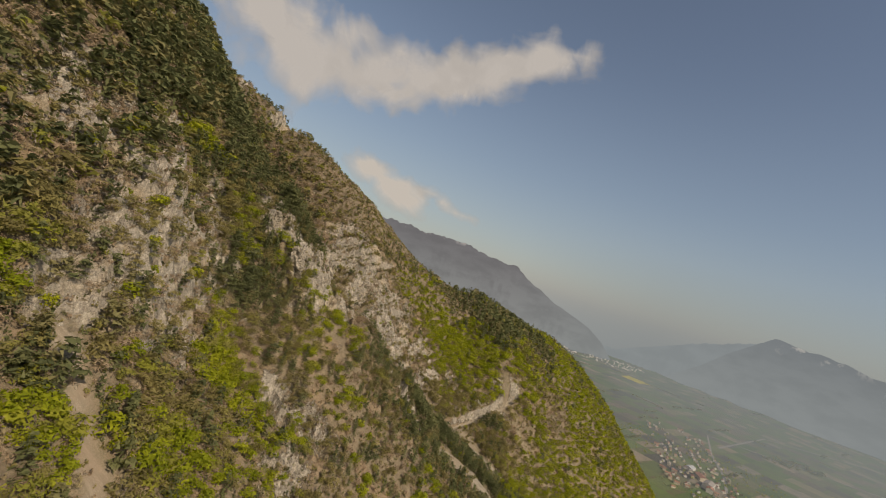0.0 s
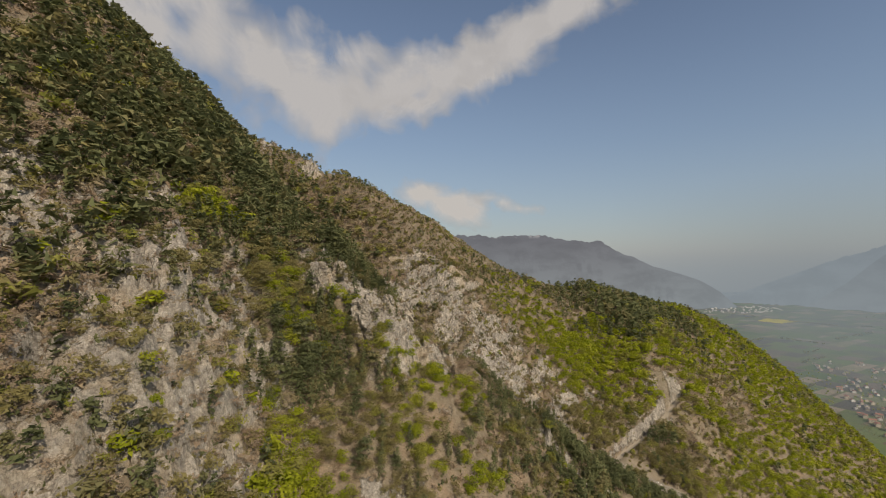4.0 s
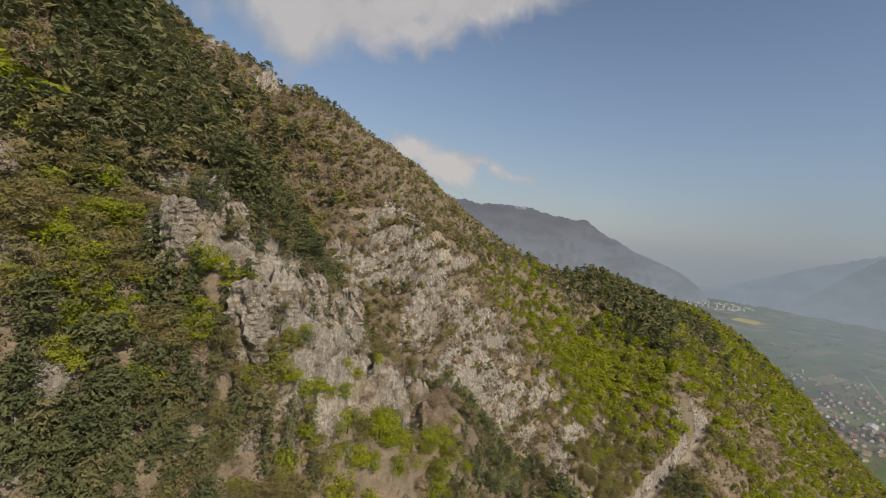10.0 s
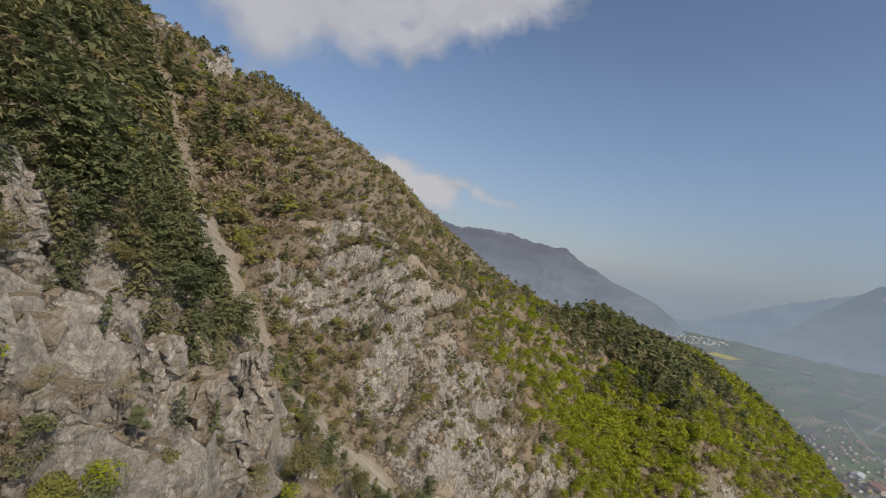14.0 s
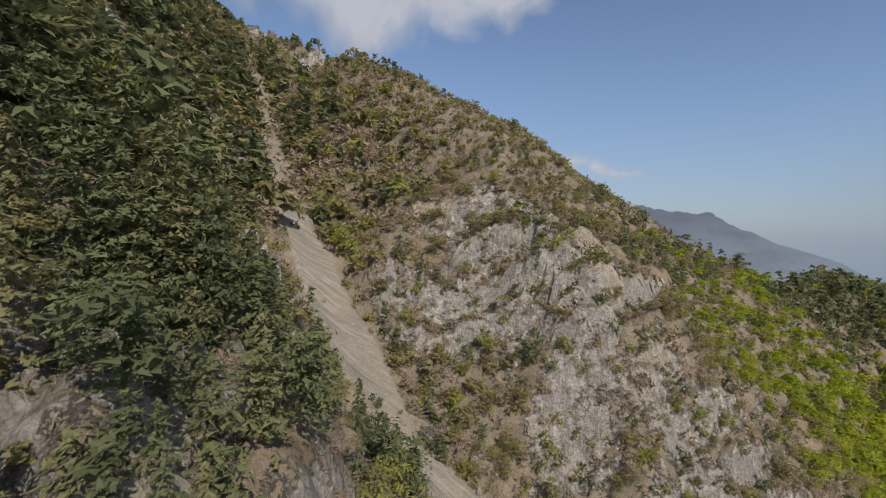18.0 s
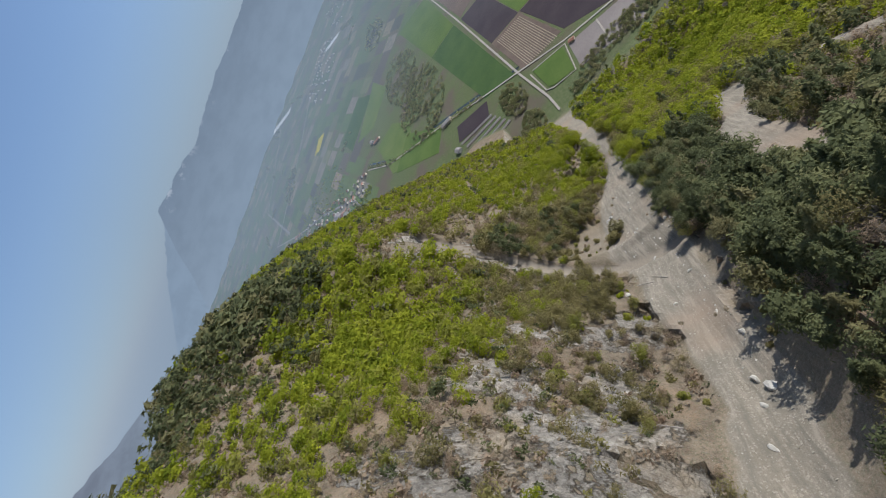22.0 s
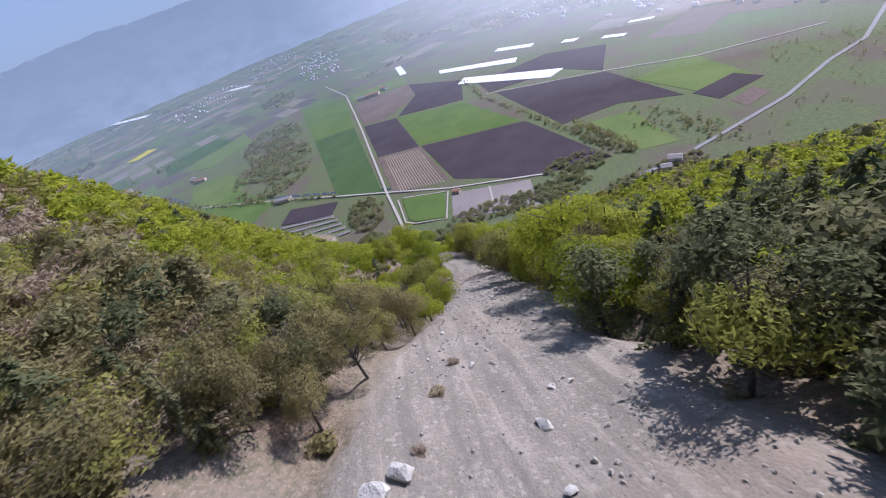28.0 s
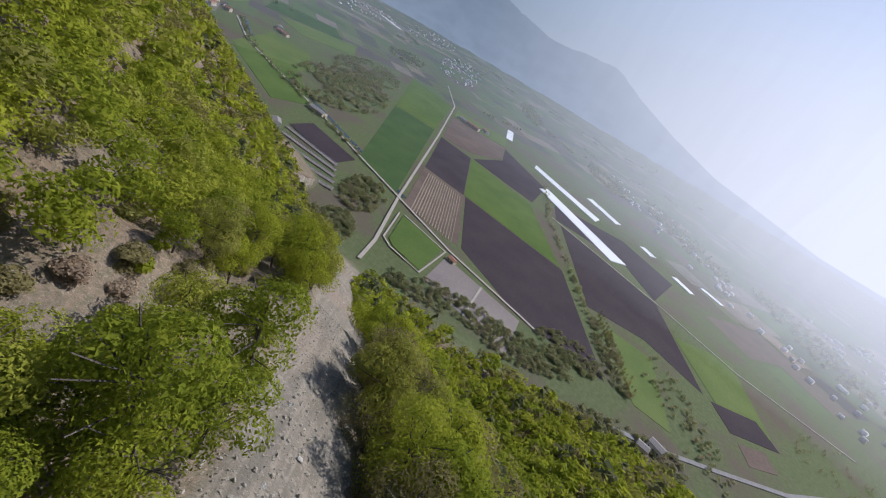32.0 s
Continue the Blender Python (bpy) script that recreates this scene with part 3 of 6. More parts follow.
    gravel = k.math('ADD', k.math('MULTIPLY', k.noise(6.0, detail=4), 0.1), k.math('MULTIPLY', cobble.outputs["Distance"], -0.05))
    gravel = k.math('MULTIPLY', gravel, k.attr("scree"))
    h = k.math('ADD', k.math('ADD', soil, gravel), k.math('MULTIPLY', stone_height, k.math('MULTIPLY', rocky, k.range(k.attr("scree"), 0.0, 0.6, 1.0, 0.0))))
    k.bump(h, 0.9, 1.0)
    return k.m


def crag_amount(x, y):
    """Bare rock: the mapped cliffs, and wherever the slope is very steep."""
    s, _, _ = steepness(x, y, 2.2)
    c = np.maximum(0.75 * smooth(s, 1.5, 2.4), crag_plan(x, y) * (0.72 + 0.4 * smooth(s, 0.6, 1.4)))
    return np.clip(0.9 * c * (0.45 + 1.05 * fractal(x, y, 16, 51, 4)), 0, 1)


def build_ground():
    nx, ny = GX.shape
    verts = np.stack([GX, GY, GZ], -1).reshape(-1, 3)
    i, j = np.meshgrid(np.arange(nx - 1), np.arange(ny - 1), indexing="ij")
    a = (i * ny + j).ravel()
    faces = np.stack([a, a + ny, a + ny + 1, a + 1], -1)
    me = bpy.data.meshes.new("ground")
    me.vertices.add(len(verts)), me.loops.add(faces.size), me.polygons.add(len(faces))
    me.vertices.foreach_set("co", verts.ravel().astype(np.float32))
    me.loops.foreach_set("vertex_index", faces.ravel().astype(np.int32))
    me.polygons.foreach_set("loop_start", np.arange(0, faces.size, 4, dtype=np.int32))
    me.update(calc_edges=True)
    me.materials.append(ground_material())
    x, y = GX.ravel(), GY.ravel()
    bare = crag_plan(x, y)[faces].mean(1) > 0.2
    me.attributes.new("sharp_face", 'BOOLEAN', 'FACE').data.foreach_set("value", bare)
    scree, track, _ = masks(x, y)
    meadow = 1 - smooth(GZ.ravel(), 0.5, 9)
    for name, values in (("scree", scree * (1 - meadow)), ("track", track), ("crag", crag_amount(x, y) * (1 - scree)), ("meadow", meadow)):
        me.attributes.new(name, 'FLOAT', 'POINT').data.foreach_set("value", values.astype(np.float32))
    ob = new("ground", me)
    return tagged(ob, "steep limestone mountain slope with leaf litter and scree running into flat green valley", "ground", kind="structure")


build_ground()


# ---- helpers for things and their parts ----
def part(name, me, parent, label=""):
    """A mesh as a part under a thing or under another part."""
    ob = new(name, me)
    ob.parent = parent
    if label:
        ob["label"] = label
    return ob


def thing(name, label, category, m=None, group="", kind=""):
    ob = new(name)
    ob.empty_display_size = 0.3
    if m is not None:
        ob.matrix_world = m
    return tagged(ob, label, category, group, kind)


def block(bm, size, at=(0, 0, 0), turn=0.0, bevel=0.0):
    """A box of the given size with its base centre at a place, added to a bmesh."""
    made = bmesh.ops.create_cube(bm, size=1.0)["verts"]
    m = Matrix.Translation(at) @ Matrix.Rotation(turn, 4, 'Z') @ Matrix.Translation((0, 0, size[2] / 2)) @ Matrix.Diagonal((*size, 1))
    bmesh.ops.transform(bm, matrix=m, verts=made)
    if bevel:
        bmesh.ops.bevel(bm, geom=list({e for v in made for e in v.link_edges}), offset=bevel, segments=1, affect='EDGES')


def finish(name, bm, material, smooth_shade=False):
    me = bpy.data.meshes.new(name)
    bm.to_mesh(me)
    bm.free()
    me.materials.append(material)
    if smooth_shade:
        me.shade_smooth()
    return me


def soup(name, verts, tris, material, tint=None, kind_attr="tint"):
    """A mesh from arrays of places and triangles, with one value a vertex."""
    me = bpy.data.meshes.new(name)
    n = len(tris)
    me.vertices.add(len(verts)), me.loops.add(3 * n), me.polygons.add(n)
    me.vertices.foreach_set("co", np.ascontiguousarray(verts, np.float32).ravel())
    me.loops.foreach_set("vertex_index", np.ascontiguousarray(tris, np.int32).ravel())
    me.polygons.foreach_set("loop_start", np.arange(0, 3 * n, 3, dtype=np.int32))
    me.update(calc_edges=True)
    me.materials.append(material)
    if tint is not None:
        me.attributes.new(kind_attr, 'FLOAT', 'POINT').data.foreach_set("value", np.asarray(tint, np.float32))
    return me


# ---- foliage ----
def leaf_material(name, dark, light, odd, through=0.35):
    k = Mat(name, 0.8, 0.03)
    piece = k.node("NewGeometry").outputs["Random Per Island"]
    tree = k.math('ADD', k.attr("tint"), k.node("ObjectInfo").outputs["Random"])
    tree = k.math('FRACT', tree)
    c = k.mix(k.range(k.math('ADD', k.math('MULTIPLY', tree, 0.65), k.math('MULTIPLY', piece, 0.35)), 0.1, 0.9), dark, light)
    c = k.mix(k.range(tree, 0.72, 0.95), c, odd)
    k.color(c)
    t = k.node("BsdfTranslucent", Color=c)
    m = k.node("MixShader")
    k.put(m.inputs[0], through)
    k.t.links.new(k.b.outputs[0], m.inputs[1])
    k.t.links.new(t.outputs[0], m.inputs[2])
    k.t.links.new(m.outputs[0], k.t.nodes["Material Output"].inputs[0])
    return k.m


LEAF = {"green": leaf_material("fresh_beech_leaves", (0.20, 0.245, 0.024), (0.43, 0.445, 0.04), (0.28, 0.275, 0.07), 0.5),
        "olive": leaf_material("budding_leaves", (0.185, 0.165, 0.07), (0.35, 0.298, 0.124), (0.28, 0.285, 0.062), 0.45),
        "bare": leaf_material("bare_twigs", (0.29, 0.212, 0.142), (0.44, 0.345, 0.24), (0.33, 0.275, 0.155), 0.35),
        "hazy": leaf_material("valley_foliage", (0.27, 0.285, 0.135), (0.37, 0.36, 0.18), (0.34, 0.30, 0.185), 0.7),
        "pine": leaf_material("dark_needles", (0.10, 0.115, 0.055), (0.215, 0.226, 0.10), (0.235, 0.212, 0.10), 0.4)}
BARK = speckled("bark", (0.07, 0.055, 0.042), (0.17, 0.145, 0.12), 2.5, bump=0.5)


def leaf_cards(rng, centres, normals, size, stretch=1.0, wide=0.85):
    """Loose three-cornered sprays of leaf, one at each place, facing roughly outwards."""
    n = len(centres)
    nrm = normals + rng.normal(0, 0.4, (n, 3))
    nrm /= np.linalg.norm(nrm, axis=1)[:, None] + 1e-9
    a = np.cross(nrm, rng.normal(0, 1, (n, 3)))
    a /= np.linalg.norm(a, axis=1)[:, None] + 1e-9
    b = np.cross(nrm, a)
    s = size * rng.uniform(0.6, 1.3, (n, 1))
    p0 = centres + a * s * stretch
    p1 = centres - a * s * 0.6 + b * s * wide
    p2 = centres - a * s * 0.6 - b * s * wide
    v = np.stack([p0, p1, p2], 1).reshape(-1, 3)
    return v, np.arange(3 * n).reshape(-1, 3)


def round_crown(rng, count, size, lobes=9, low=0.28, girth=0.36, hollow=0.75, stretch=1.0, wide=0.85):
    """A broadleaf crown of unit height: sprays over several overlapping lobes."""
    ang, hi = rng.uniform(0, 2 * np.pi, lobes), rng.uniform(low + 0.1, 0.86, lobes)
    out = girth * 0.75 * np.sqrt(np.clip(1 - ((hi - 0.5) / 0.52) ** 2, 0.05, 1)) * rng.uniform(0.35, 1, lobes)
    mid = np.stack([np.cos(ang) * out, np.sin(ang) * out, hi], 1)
    rad = rng.uniform(0.14, 0.24, lobes) * girth / 0.36
    pick = rng.integers(0, lobes, count)
    d = rng.normal(0, 1, (count, 3))
    d[:, 2] = np.abs(d[:, 2]) * 0.9 - 0.25
    d /= np.linalg.norm(d, axis=1)[:, None]
    c = mid[pick] + d * (rad[pick] * rng.uniform(hollow, 1.08, count))[:, None] * (1, 1, 0.85)
    return leaf_cards(rng, c, d, size, stretch, wide)


def cone_crown(rng, count, size, low=0.1, girth=0.27):
    """A spruce crown of unit height: drooping branches in rough whorls, each a flat fan of needle sprays with gaps between."""
    n = max(8, min(52, count // 9))
    h = low + (0.97 - low) * ((np.arange(n) + rng.uniform(0, 1, n)) / n) ** 1.15
    turn = np.arange(n) * 2.4 + rng.normal(0, 0.5, n)
    reach = (girth * (1 - h) ** 0.8 + 0.02) * rng.uniform(0.55, 1.2, n)
    pick = rng.integers(0, n, count)
    s = rng.uniform(0.1, 1.05, count) ** 0.8
    side = rng.normal(0, 0.16, count) * (1.15 - s)
    r, a = reach[pick] * s, turn[pick] + side / np.maximum(s, 0.3)
    z = h[pick] - 0.32 * reach[pick] * s ** 1.5 + rng.normal(0, 0.008, count)
    c = np.stack([np.cos(a) * r, np.sin(a) * r, z], 1)
    nrm = np.stack([np.cos(a) * 0.5, np.sin(a) * 0.5, np.full(count, 0.9)], 1)
    return leaf_cards(rng, c, nrm, size * 1.2, 1.5, 0.42)


def pine_crown(rng, count, size):
    """A mountain pine of unit height: flat pads of needles at the ends of crooked limbs."""
    pads = 15
    h = np.sort(rng.uniform(0.32, 0.97, pads))
    a = rng.uniform(0, 6.283, pads)
    out = 0.26 * np.sqrt(np.clip(1.02 - h, 0.02, 1)) * rng.uniform(0.4, 1.25, pads)
    wide = rng.uniform(0.08, 0.17, pads)
    pick = rng.integers(0, pads, count)
    d = rng.normal(0, 0.55, (count, 3)) * np.stack([wide[pick], wide[pick], 0.28 * wide[pick]], 1)
    c = np.stack([np.cos(a) * out, np.sin(a) * out, h], 1)[pick] + d
    nrm = np.stack([d[:, 0] * 4, d[:, 1] * 4, np.full(count, 0.8)], 1)
    return leaf_cards(rng, c, nrm, size * 1.1, 1.5, 0.5)


def twig_crown(rng, count, size):
    """A leafless crown: thin slivers of twig all through it."""
    return round_crown(rng, int(count * 1.3), size, lobes=8, low=0.22, girth=0.34, hollow=0.35, stretch=2.0, wide=0.32)


def budding_crown(rng, count, size):
    """A thin crown of small sprays with gaps between."""
    return round_crown(rng, int(count * 1.4), size * 0.95, lobes=9, hollow=0.55, stretch=1.5, wide=0.42)


def beech_crown(rng, count, size):
    return round_crown(rng, int(count * 1.25), size * 0.95, lobes=11, low=0.2, girth=0.34, stretch=1.3, wide=0.52)


CROWN = {"green": beech_crown, "olive": budding_crown, "bare": twig_crown, "spruce": cone_crown, "pine": pine_crown}
SKIN = {"green": "green", "olive": "olive", "bare": "bare", "spruce": "pine", "pine": "pine"}
rng = np.random.default_rng(7)


def limb(bm, a, b, ra, rb, sides=5):
    """A tapered round stem between two places."""
    a, b = Vector(a), Vector(b)
    q = (b - a).to_track_quat('Z', 'Y').to_matrix()
    ring = []
    for p, r in ((a, ra), (b, rb)):
        ring.append([bm.verts.new(p + q @ Vector((math.cos(2 * math.pi * k / sides) * r, math.sin(2 * math.pi * k / sides) * r, 0))) for k in range(sides)])
    for k in range(sides):
        bm.faces.new((ring[0][k], ring[0][(k + 1) % sides], ring[1][(k + 1) % sides], ring[1][k]))


def tree_model(kind, variant):
    """One detailed tree of unit height, at the origin: trunk with limbs, and crown."""
    r = np.random.default_rng(100 + variant * 7 + sum(map(ord, kind)))
    bm = bmesh.new()
    bend = r.normal(0, 0.015, 2)
    limb(bm, (0, 0, -0.08), (bend[0], bend[1], 0.45), 0.022, 0.014, 7)
    limb(bm, (bend[0], bend[1], 0.45), (bend[0] * 2.5, bend[1] * 2.5, 0.93), 0.014, 0.004, 6)
    for k in range(4 if kind == "spruce" else 11):
        a, h = r.uniform(0, 6.283), r.uniform(0.25, 0.75)
        reach = r.uniform(0.12, 0.27)
        tip = (math.cos(a) * reach, math.sin(a) * reach, h + (r.uniform(0.1, 0.22) if kind != "spruce" else -0.03))
        limb(bm, (bend[0] * h * 2, bend[1] * h * 2, h), tip, 0.008, 0.003, 4)
        if kind in ("bare", "olive"):
            for _ in range(3):
                limb(bm, Vector(tip) * 0.8 + Vector((0, 0, h * 0.2)), Vector(tip) + Vector(r.normal(0, 0.07, 3)), 0.003, 0.0012, 3)
    trunk = finish("trunk", bm, BARK)
    count, size = {"green": (2000, 0.025), "olive": (1700, 0.022), "bare": (1100, 0.018), "spruce": (2400, 0.02), "pine": (2200, 0.018)}[kind]
    if variant >= 4 and kind not in ("spruce", "pine"):
        count, size = int(count * 2.3), size * 0.64
    v, t = CROWN[kind](r, count, size)
    crown = soup("crown", v, t, LEAF[SKIN[kind]], np.full(len(v), r.uniform(0, 1)))
    return trunk, crown


TREE_WORDS = {"green": ("beech_tree", "young beech in fresh yellow-green spring leaf on the bank"), "olive": ("ash_tree", "budding broadleaf tree with thin olive foliage on the slope"),
              "bare": ("bare_tree", "leafless grey-brown tree with fine twigs on the slope"), "spruce": ("spruce_tree", "dark green spruce standing among broadleaf trees"),
              "pine": ("pine_tree", "dark green mountain pine with an uneven crown")}
MODELS = {}


def plant(kind, x, y, tall, spread=1.0, close=False):
    variant = int(rng.integers(0, 4)) + (4 if close else 0)
    if (kind, variant) not in MODELS:
        MODELS[kind, variant] = tree_model(kind, variant)
    trunk, crown = MODELS[kind, variant]
    name, label = TREE_WORDS[kind]
    z = float(ground_z(x, y))
    ob = thing(name, label, "tree", pose(x, y, z - 0.1, rng.normal(0, 3), rng.normal(0, 3), rng.uniform(0, 360)) @ Matrix.Diagonal((tall * spread, tall * spread, tall, 1)), "trees beside the gully")
    part("trunk", trunk, ob)
    part("crown", crown, ob)


# ---- where the woods grow ----
def scatter(x0, x1, y0, y1, gap):
    nx, ny = int((x1 - x0) / gap), int((y1 - y0) / gap)
    i, j = np.meshgrid(np.arange(nx), np.arange(ny), indexing="ij")
    x = x0 + (i.ravel() + rng.uniform(0, 1, i.size)) * gap
    y = y0 + (j.ravel() + rng.uniform(0, 1, i.size)) * gap
    return x, y


def wood_kind(x, y):
    """Shares of fresh green, budding, leafless and needle trees at places on the slopes, and how thickly they stand."""
    z = ground_z(x, y)
    s, gx, gy = steepness(x, y, 6.0)
    patch, patch2 = fractal(x, y, 60, 71, 3), fractal(x, y, 38, 91, 3)
    spur = smooth(x, -640, -560) * smooth(y, 45, 95)
    low = smooth(x, -520, -440)
    south = smooth(-y, 65, 110) * smooth(x, -640, -560)
    green = 0.03 + 0.07 * smooth(x, -640, -580) + 0.85 * np.maximum(np.maximum(spur * smooth(patch, 0.25, 0.5), low), south * 0.9) + 1.7 * smooth(patch2, 0.47, 0.58) * (1 - smooth(z, 290, 340)) * (y < -90) * (x < -600)
    shade = smooth(gy, 0.15, 0.7) * (y < 10)
    needle = 0.10 + 1.2 * smooth(z + 60 * (patch - 0.5), 335, 410) * (x < -735) * (1 - 0.6 * smooth(y, 70, 130)) + 0.8 * smooth(patch2, 0.52, 0.68) * smooth(y, 150, 230) * (x > -520) + 0.45 * shade * (x < -500) + 0.5 * smooth(patch, 0.5, 0.62) * (y < 60) * (x < -700)
    needle = needle + 2.2 * np.exp(-((y + 42) / 30) ** 2) * smooth(-x, 515, 550) * smooth(x, -790, -740)
    needle = needle + 1.0 * smooth(-x, 700, 730) * smooth(x, -840, -800) * smooth(y, -130, -100) * (1 - smooth(y, 10, 60))
    face = np.exp(-(((x + 660) / 60) ** 2 + ((y - 38) / 26) ** 2))
    top, _ = line_gap(x, y, CREST)
    needle = needle + 1.8 * (1 - smooth(top, 18, 55)) * smooth(x, -600, -520) * (1 - smooth(x, -300, -240)) * smooth(patch, 0.3, 0.5)
    bare = 1.0 * face + 0.55 * (1 - low) * (1 - 0.8 * spur) * (1 - 0.7 * south)
    olive = 0.5 * (1 - 0.4 * low)
    # dark wood along the south edge of the scree, dull thicket along its north edge
    wall = smooth(x, -575, -540) * (y < -3) * (y > -60)
    thicket = smooth(x, -565, -545) * (1 - smooth(x, -505, -490)) * (y > 4) * (1 - smooth(y, 38, 60))
    bare, olive = bare * (1 - 0.85 * wall) + 0.6 * thicket, olive * (1 - 0.6 * wall) + 0.7 * thicket
    green, needle = green * (1 - 0.85 * thicket) * (1 - 0.8 * wall * (1 - smooth(x, -490, -460))), needle + 0.25 * wall * (1 - smooth(x, -490, -460))
    rock, pines, budding, beech, leafless = stands(x, y, base_height(x, y))
    told = pines + budding + beech + leafless + 0.5 * rock
    known = told / (told + 0.12)
    total = green + needle + bare + olive
    green, needle, bare, olive = (q / total * (1 - known) + w / (told + 0.01) * known for q, w in
                                  ((green, 0.75 * beech), (needle, pines * (1 - 0.35 * smooth(x, -600, -560) * (y > 60)) + 0.05 * rock + 0.25 * thicket * budding), (bare, 0.8 * leafless + 0.25 * rock), (olive, budding + 0.2 * leafless + 0.2 * rock)))
    lush = smooth(x, -512, -500) * (1 - smooth(x, -400, -380)) * (y < -8) * (1 - smooth(-y, 40, 60))
    green, olive, needle = green + 0.2 * lush, olive + 0.45 * lush, needle * (1 - 0.55 * lush)
    total = green + needle + bare + olive
    crag = crag_amount(x, y)
    scree, road, gap = masks(x, y)
    thick = (1 - 0.55 * smooth(crag, 0.35, 0.75)) * (1 - 0.3 * smooth(-x, 900, 960)) * (1 - 0.5 * np.exp(-(((x + 760) / 32) ** 2 + ((y - 5) / 34) ** 2))) * (1 - smooth(scree, 0.15, 0.5)) * smooth(gap, 3.4, 5.2) * (1 - 0.75 * smooth(x, -732, -724) * (1 - smooth(x, -700, -690)) * (y > -62) * (y < -18)) * (z > 2.5)
    grown = np.exp(-(((x + 740) / 15) ** 2 + ((y + 38) / 14) ** 2))
    thick = thick * (1 - grown) + grown * 0.9
    return np.stack([green, olive, bare, needle], 1) / total[:, None], thick, z, s, crag


NEAR_GULLY = [(-600, 2), (-534, 1), (-503, -5), (-460, -11), (-430, -10), (-395, -7)]


def build_woods():
    x, y = scatter(-1130, -120, -470, 470, 4.7)
    # the shaded pine slopes stand thicker
    for box in ((-720, -500, -85, -10), (-650, -500, 20, 95), (-620, -540, 25, 70), (-720, -600, 15, 70), (-548, -490, 14, 42), (-540, -495, 12, 40), (-602, -548, 16, 58)):
        more = scatter(*box, 4.9)
        x, y = np.r_[x, more[0]], np.r_[y, more[1]]
    # steep slopes carry as many trees to the square metre as gentle ones
    for box in ((-900, -700, -240, 130), (-830, -715, -150, -20), (-762, -724, -64, -22)):
        more = scatter(*box, 4.3)
        steep = rng.uniform(0, 1, len(more[0])) < smooth(steepness(*more, 6.0)[0], 0.5, 1.8)
        x, y = np.r_[x, more[0][steep]], np.r_[y, more[1][steep]]
    share, thick, z, s, crag = wood_kind(x, y)
    visible = (y < np.interp(x, [c[0] for c in CREST], [c[1] for c in CREST]) + 26) & ((x > -1000) | (y < 330))
    keep = (rng.uniform(0, 1, len(x)) < thick * np.where(z > 12, 0.95, 0.4) * (1 - 0.05 * smooth(x, -640, -600) * smooth(y, 50, 85))) & visible
    x, y, share, z, crag = x[keep], y[keep], share[keep], z[keep], crag[keep]
    roll = rng.uniform(0, 1, (len(x), 1))
    kind = (roll > np.cumsum(share, 1)).sum(1).clip(0, 3)
    tall = rng.uniform(4.8, 9.0, len(x)) * (1 + 0.25 * smooth(x, -600, -450)) * (1 - 0.22 * smooth(crag, 0.3, 0.8)) * np.where(kind == 2, 0.8, 1.0)
    spur = smooth(x, -640, -600) * smooth(y, 50, 85)
    top, _ = line_gap(x, y, CREST)
    tall *= (1 + 0.3 * spur + 0.35 * smooth(-x, 735, 760)) * (1 - 0.4 * (1 - smooth(top, 12, 34)))
    tall *= 1 - 0.25 * smooth(x, -440, -410) * smooth(y, 60, 85)
    # the wood on the shaded side of the lower bed is high
    tall *= 1 + 0.22 * smooth(x, -515, -500) * (1 - smooth(x, -410, -395)) * (y < -12) * (1 - smooth(-y, 30, 50))
    tall *= 1 + 0.3 * np.exp(-(((x + 740) / 16) ** 2 + ((y + 38) / 14) ** 2))
    tall *= 1 + 0.5 * np.exp(-(((x + 500) / 24) ** 2 + ((y - 48) / 16) ** 2))
    tall *= 1 - 0.35 * np.exp(-(((x + 660) / 90) ** 2 + ((y - 35) / 40) ** 2))
    tall *= 1 - 0.2 * smooth(x, -500, -485) * (y > 3)
    tall *= 1 - 0.28 * smooth(x, -570, -555) * (1 - smooth(x, -515, -500)) * (y > 6) * (1 - smooth(y, 38, 55))
    tall *= 1 + 0.35 * (y < -6) * (y > -50) * smooth(x, -650, -620) * (1 - 0.8 * smooth(x, -575, -555))
    gap, _ = line_gap(x, y, NEAR_GULLY)
    order = np.argsort(gap)
    near = np.zeros(len(x), bool)
    near[order[:285]] = True
    over, _ = line_gap(x, y, [(-740, -95), (-725, -66), (-700, -40), (-660, -22)])
    near[np.argsort(over + 100 * near)[:80]] = True
    for k in np.where(near)[0]:
        name = ("green", "olive", "bare", "pine")[kind[k]]
        if name == "pine" and rng.uniform() < (0.5 if y[k] < -8 else 0.15):
            name = "spruce"
        plant(name, float(x[k]), float(y[k]), float(tall[k]) * 1.15, float(rng.uniform(0.9, 1.2)), bool(x[k] > -530 and gap[k] < 19))
    # the flown line in plan: woods close under it are built finer
    flown, _ = line_gap(x, y, [(-725, -390), (-702, -150), (-705, -65), (-690, -40), (-640, -8), (-575, 3), (-400, -9)])
    fine = flown < 120
    close = line_gap(x, y, [(-715, -90), (-690, -40), (-640, -8), (-575, 3), (-400, -9)])[0] < 62
    closest = (over < 46) | (line_gap(x, y, [(-560, 3), (-400, -9)])[0] < 46)
    words = {0: ("beech_wood", "fresh yellow-green beech woodland on the slopes"), 1: ("budding_wood", "olive budding broadleaf woodland on the slopes"),
             2: ("bare_wood", "leafless brown scrub and trees on the slopes"), 3: ("conifer_wood", "dark green pine and spruce wood on the slopes")}
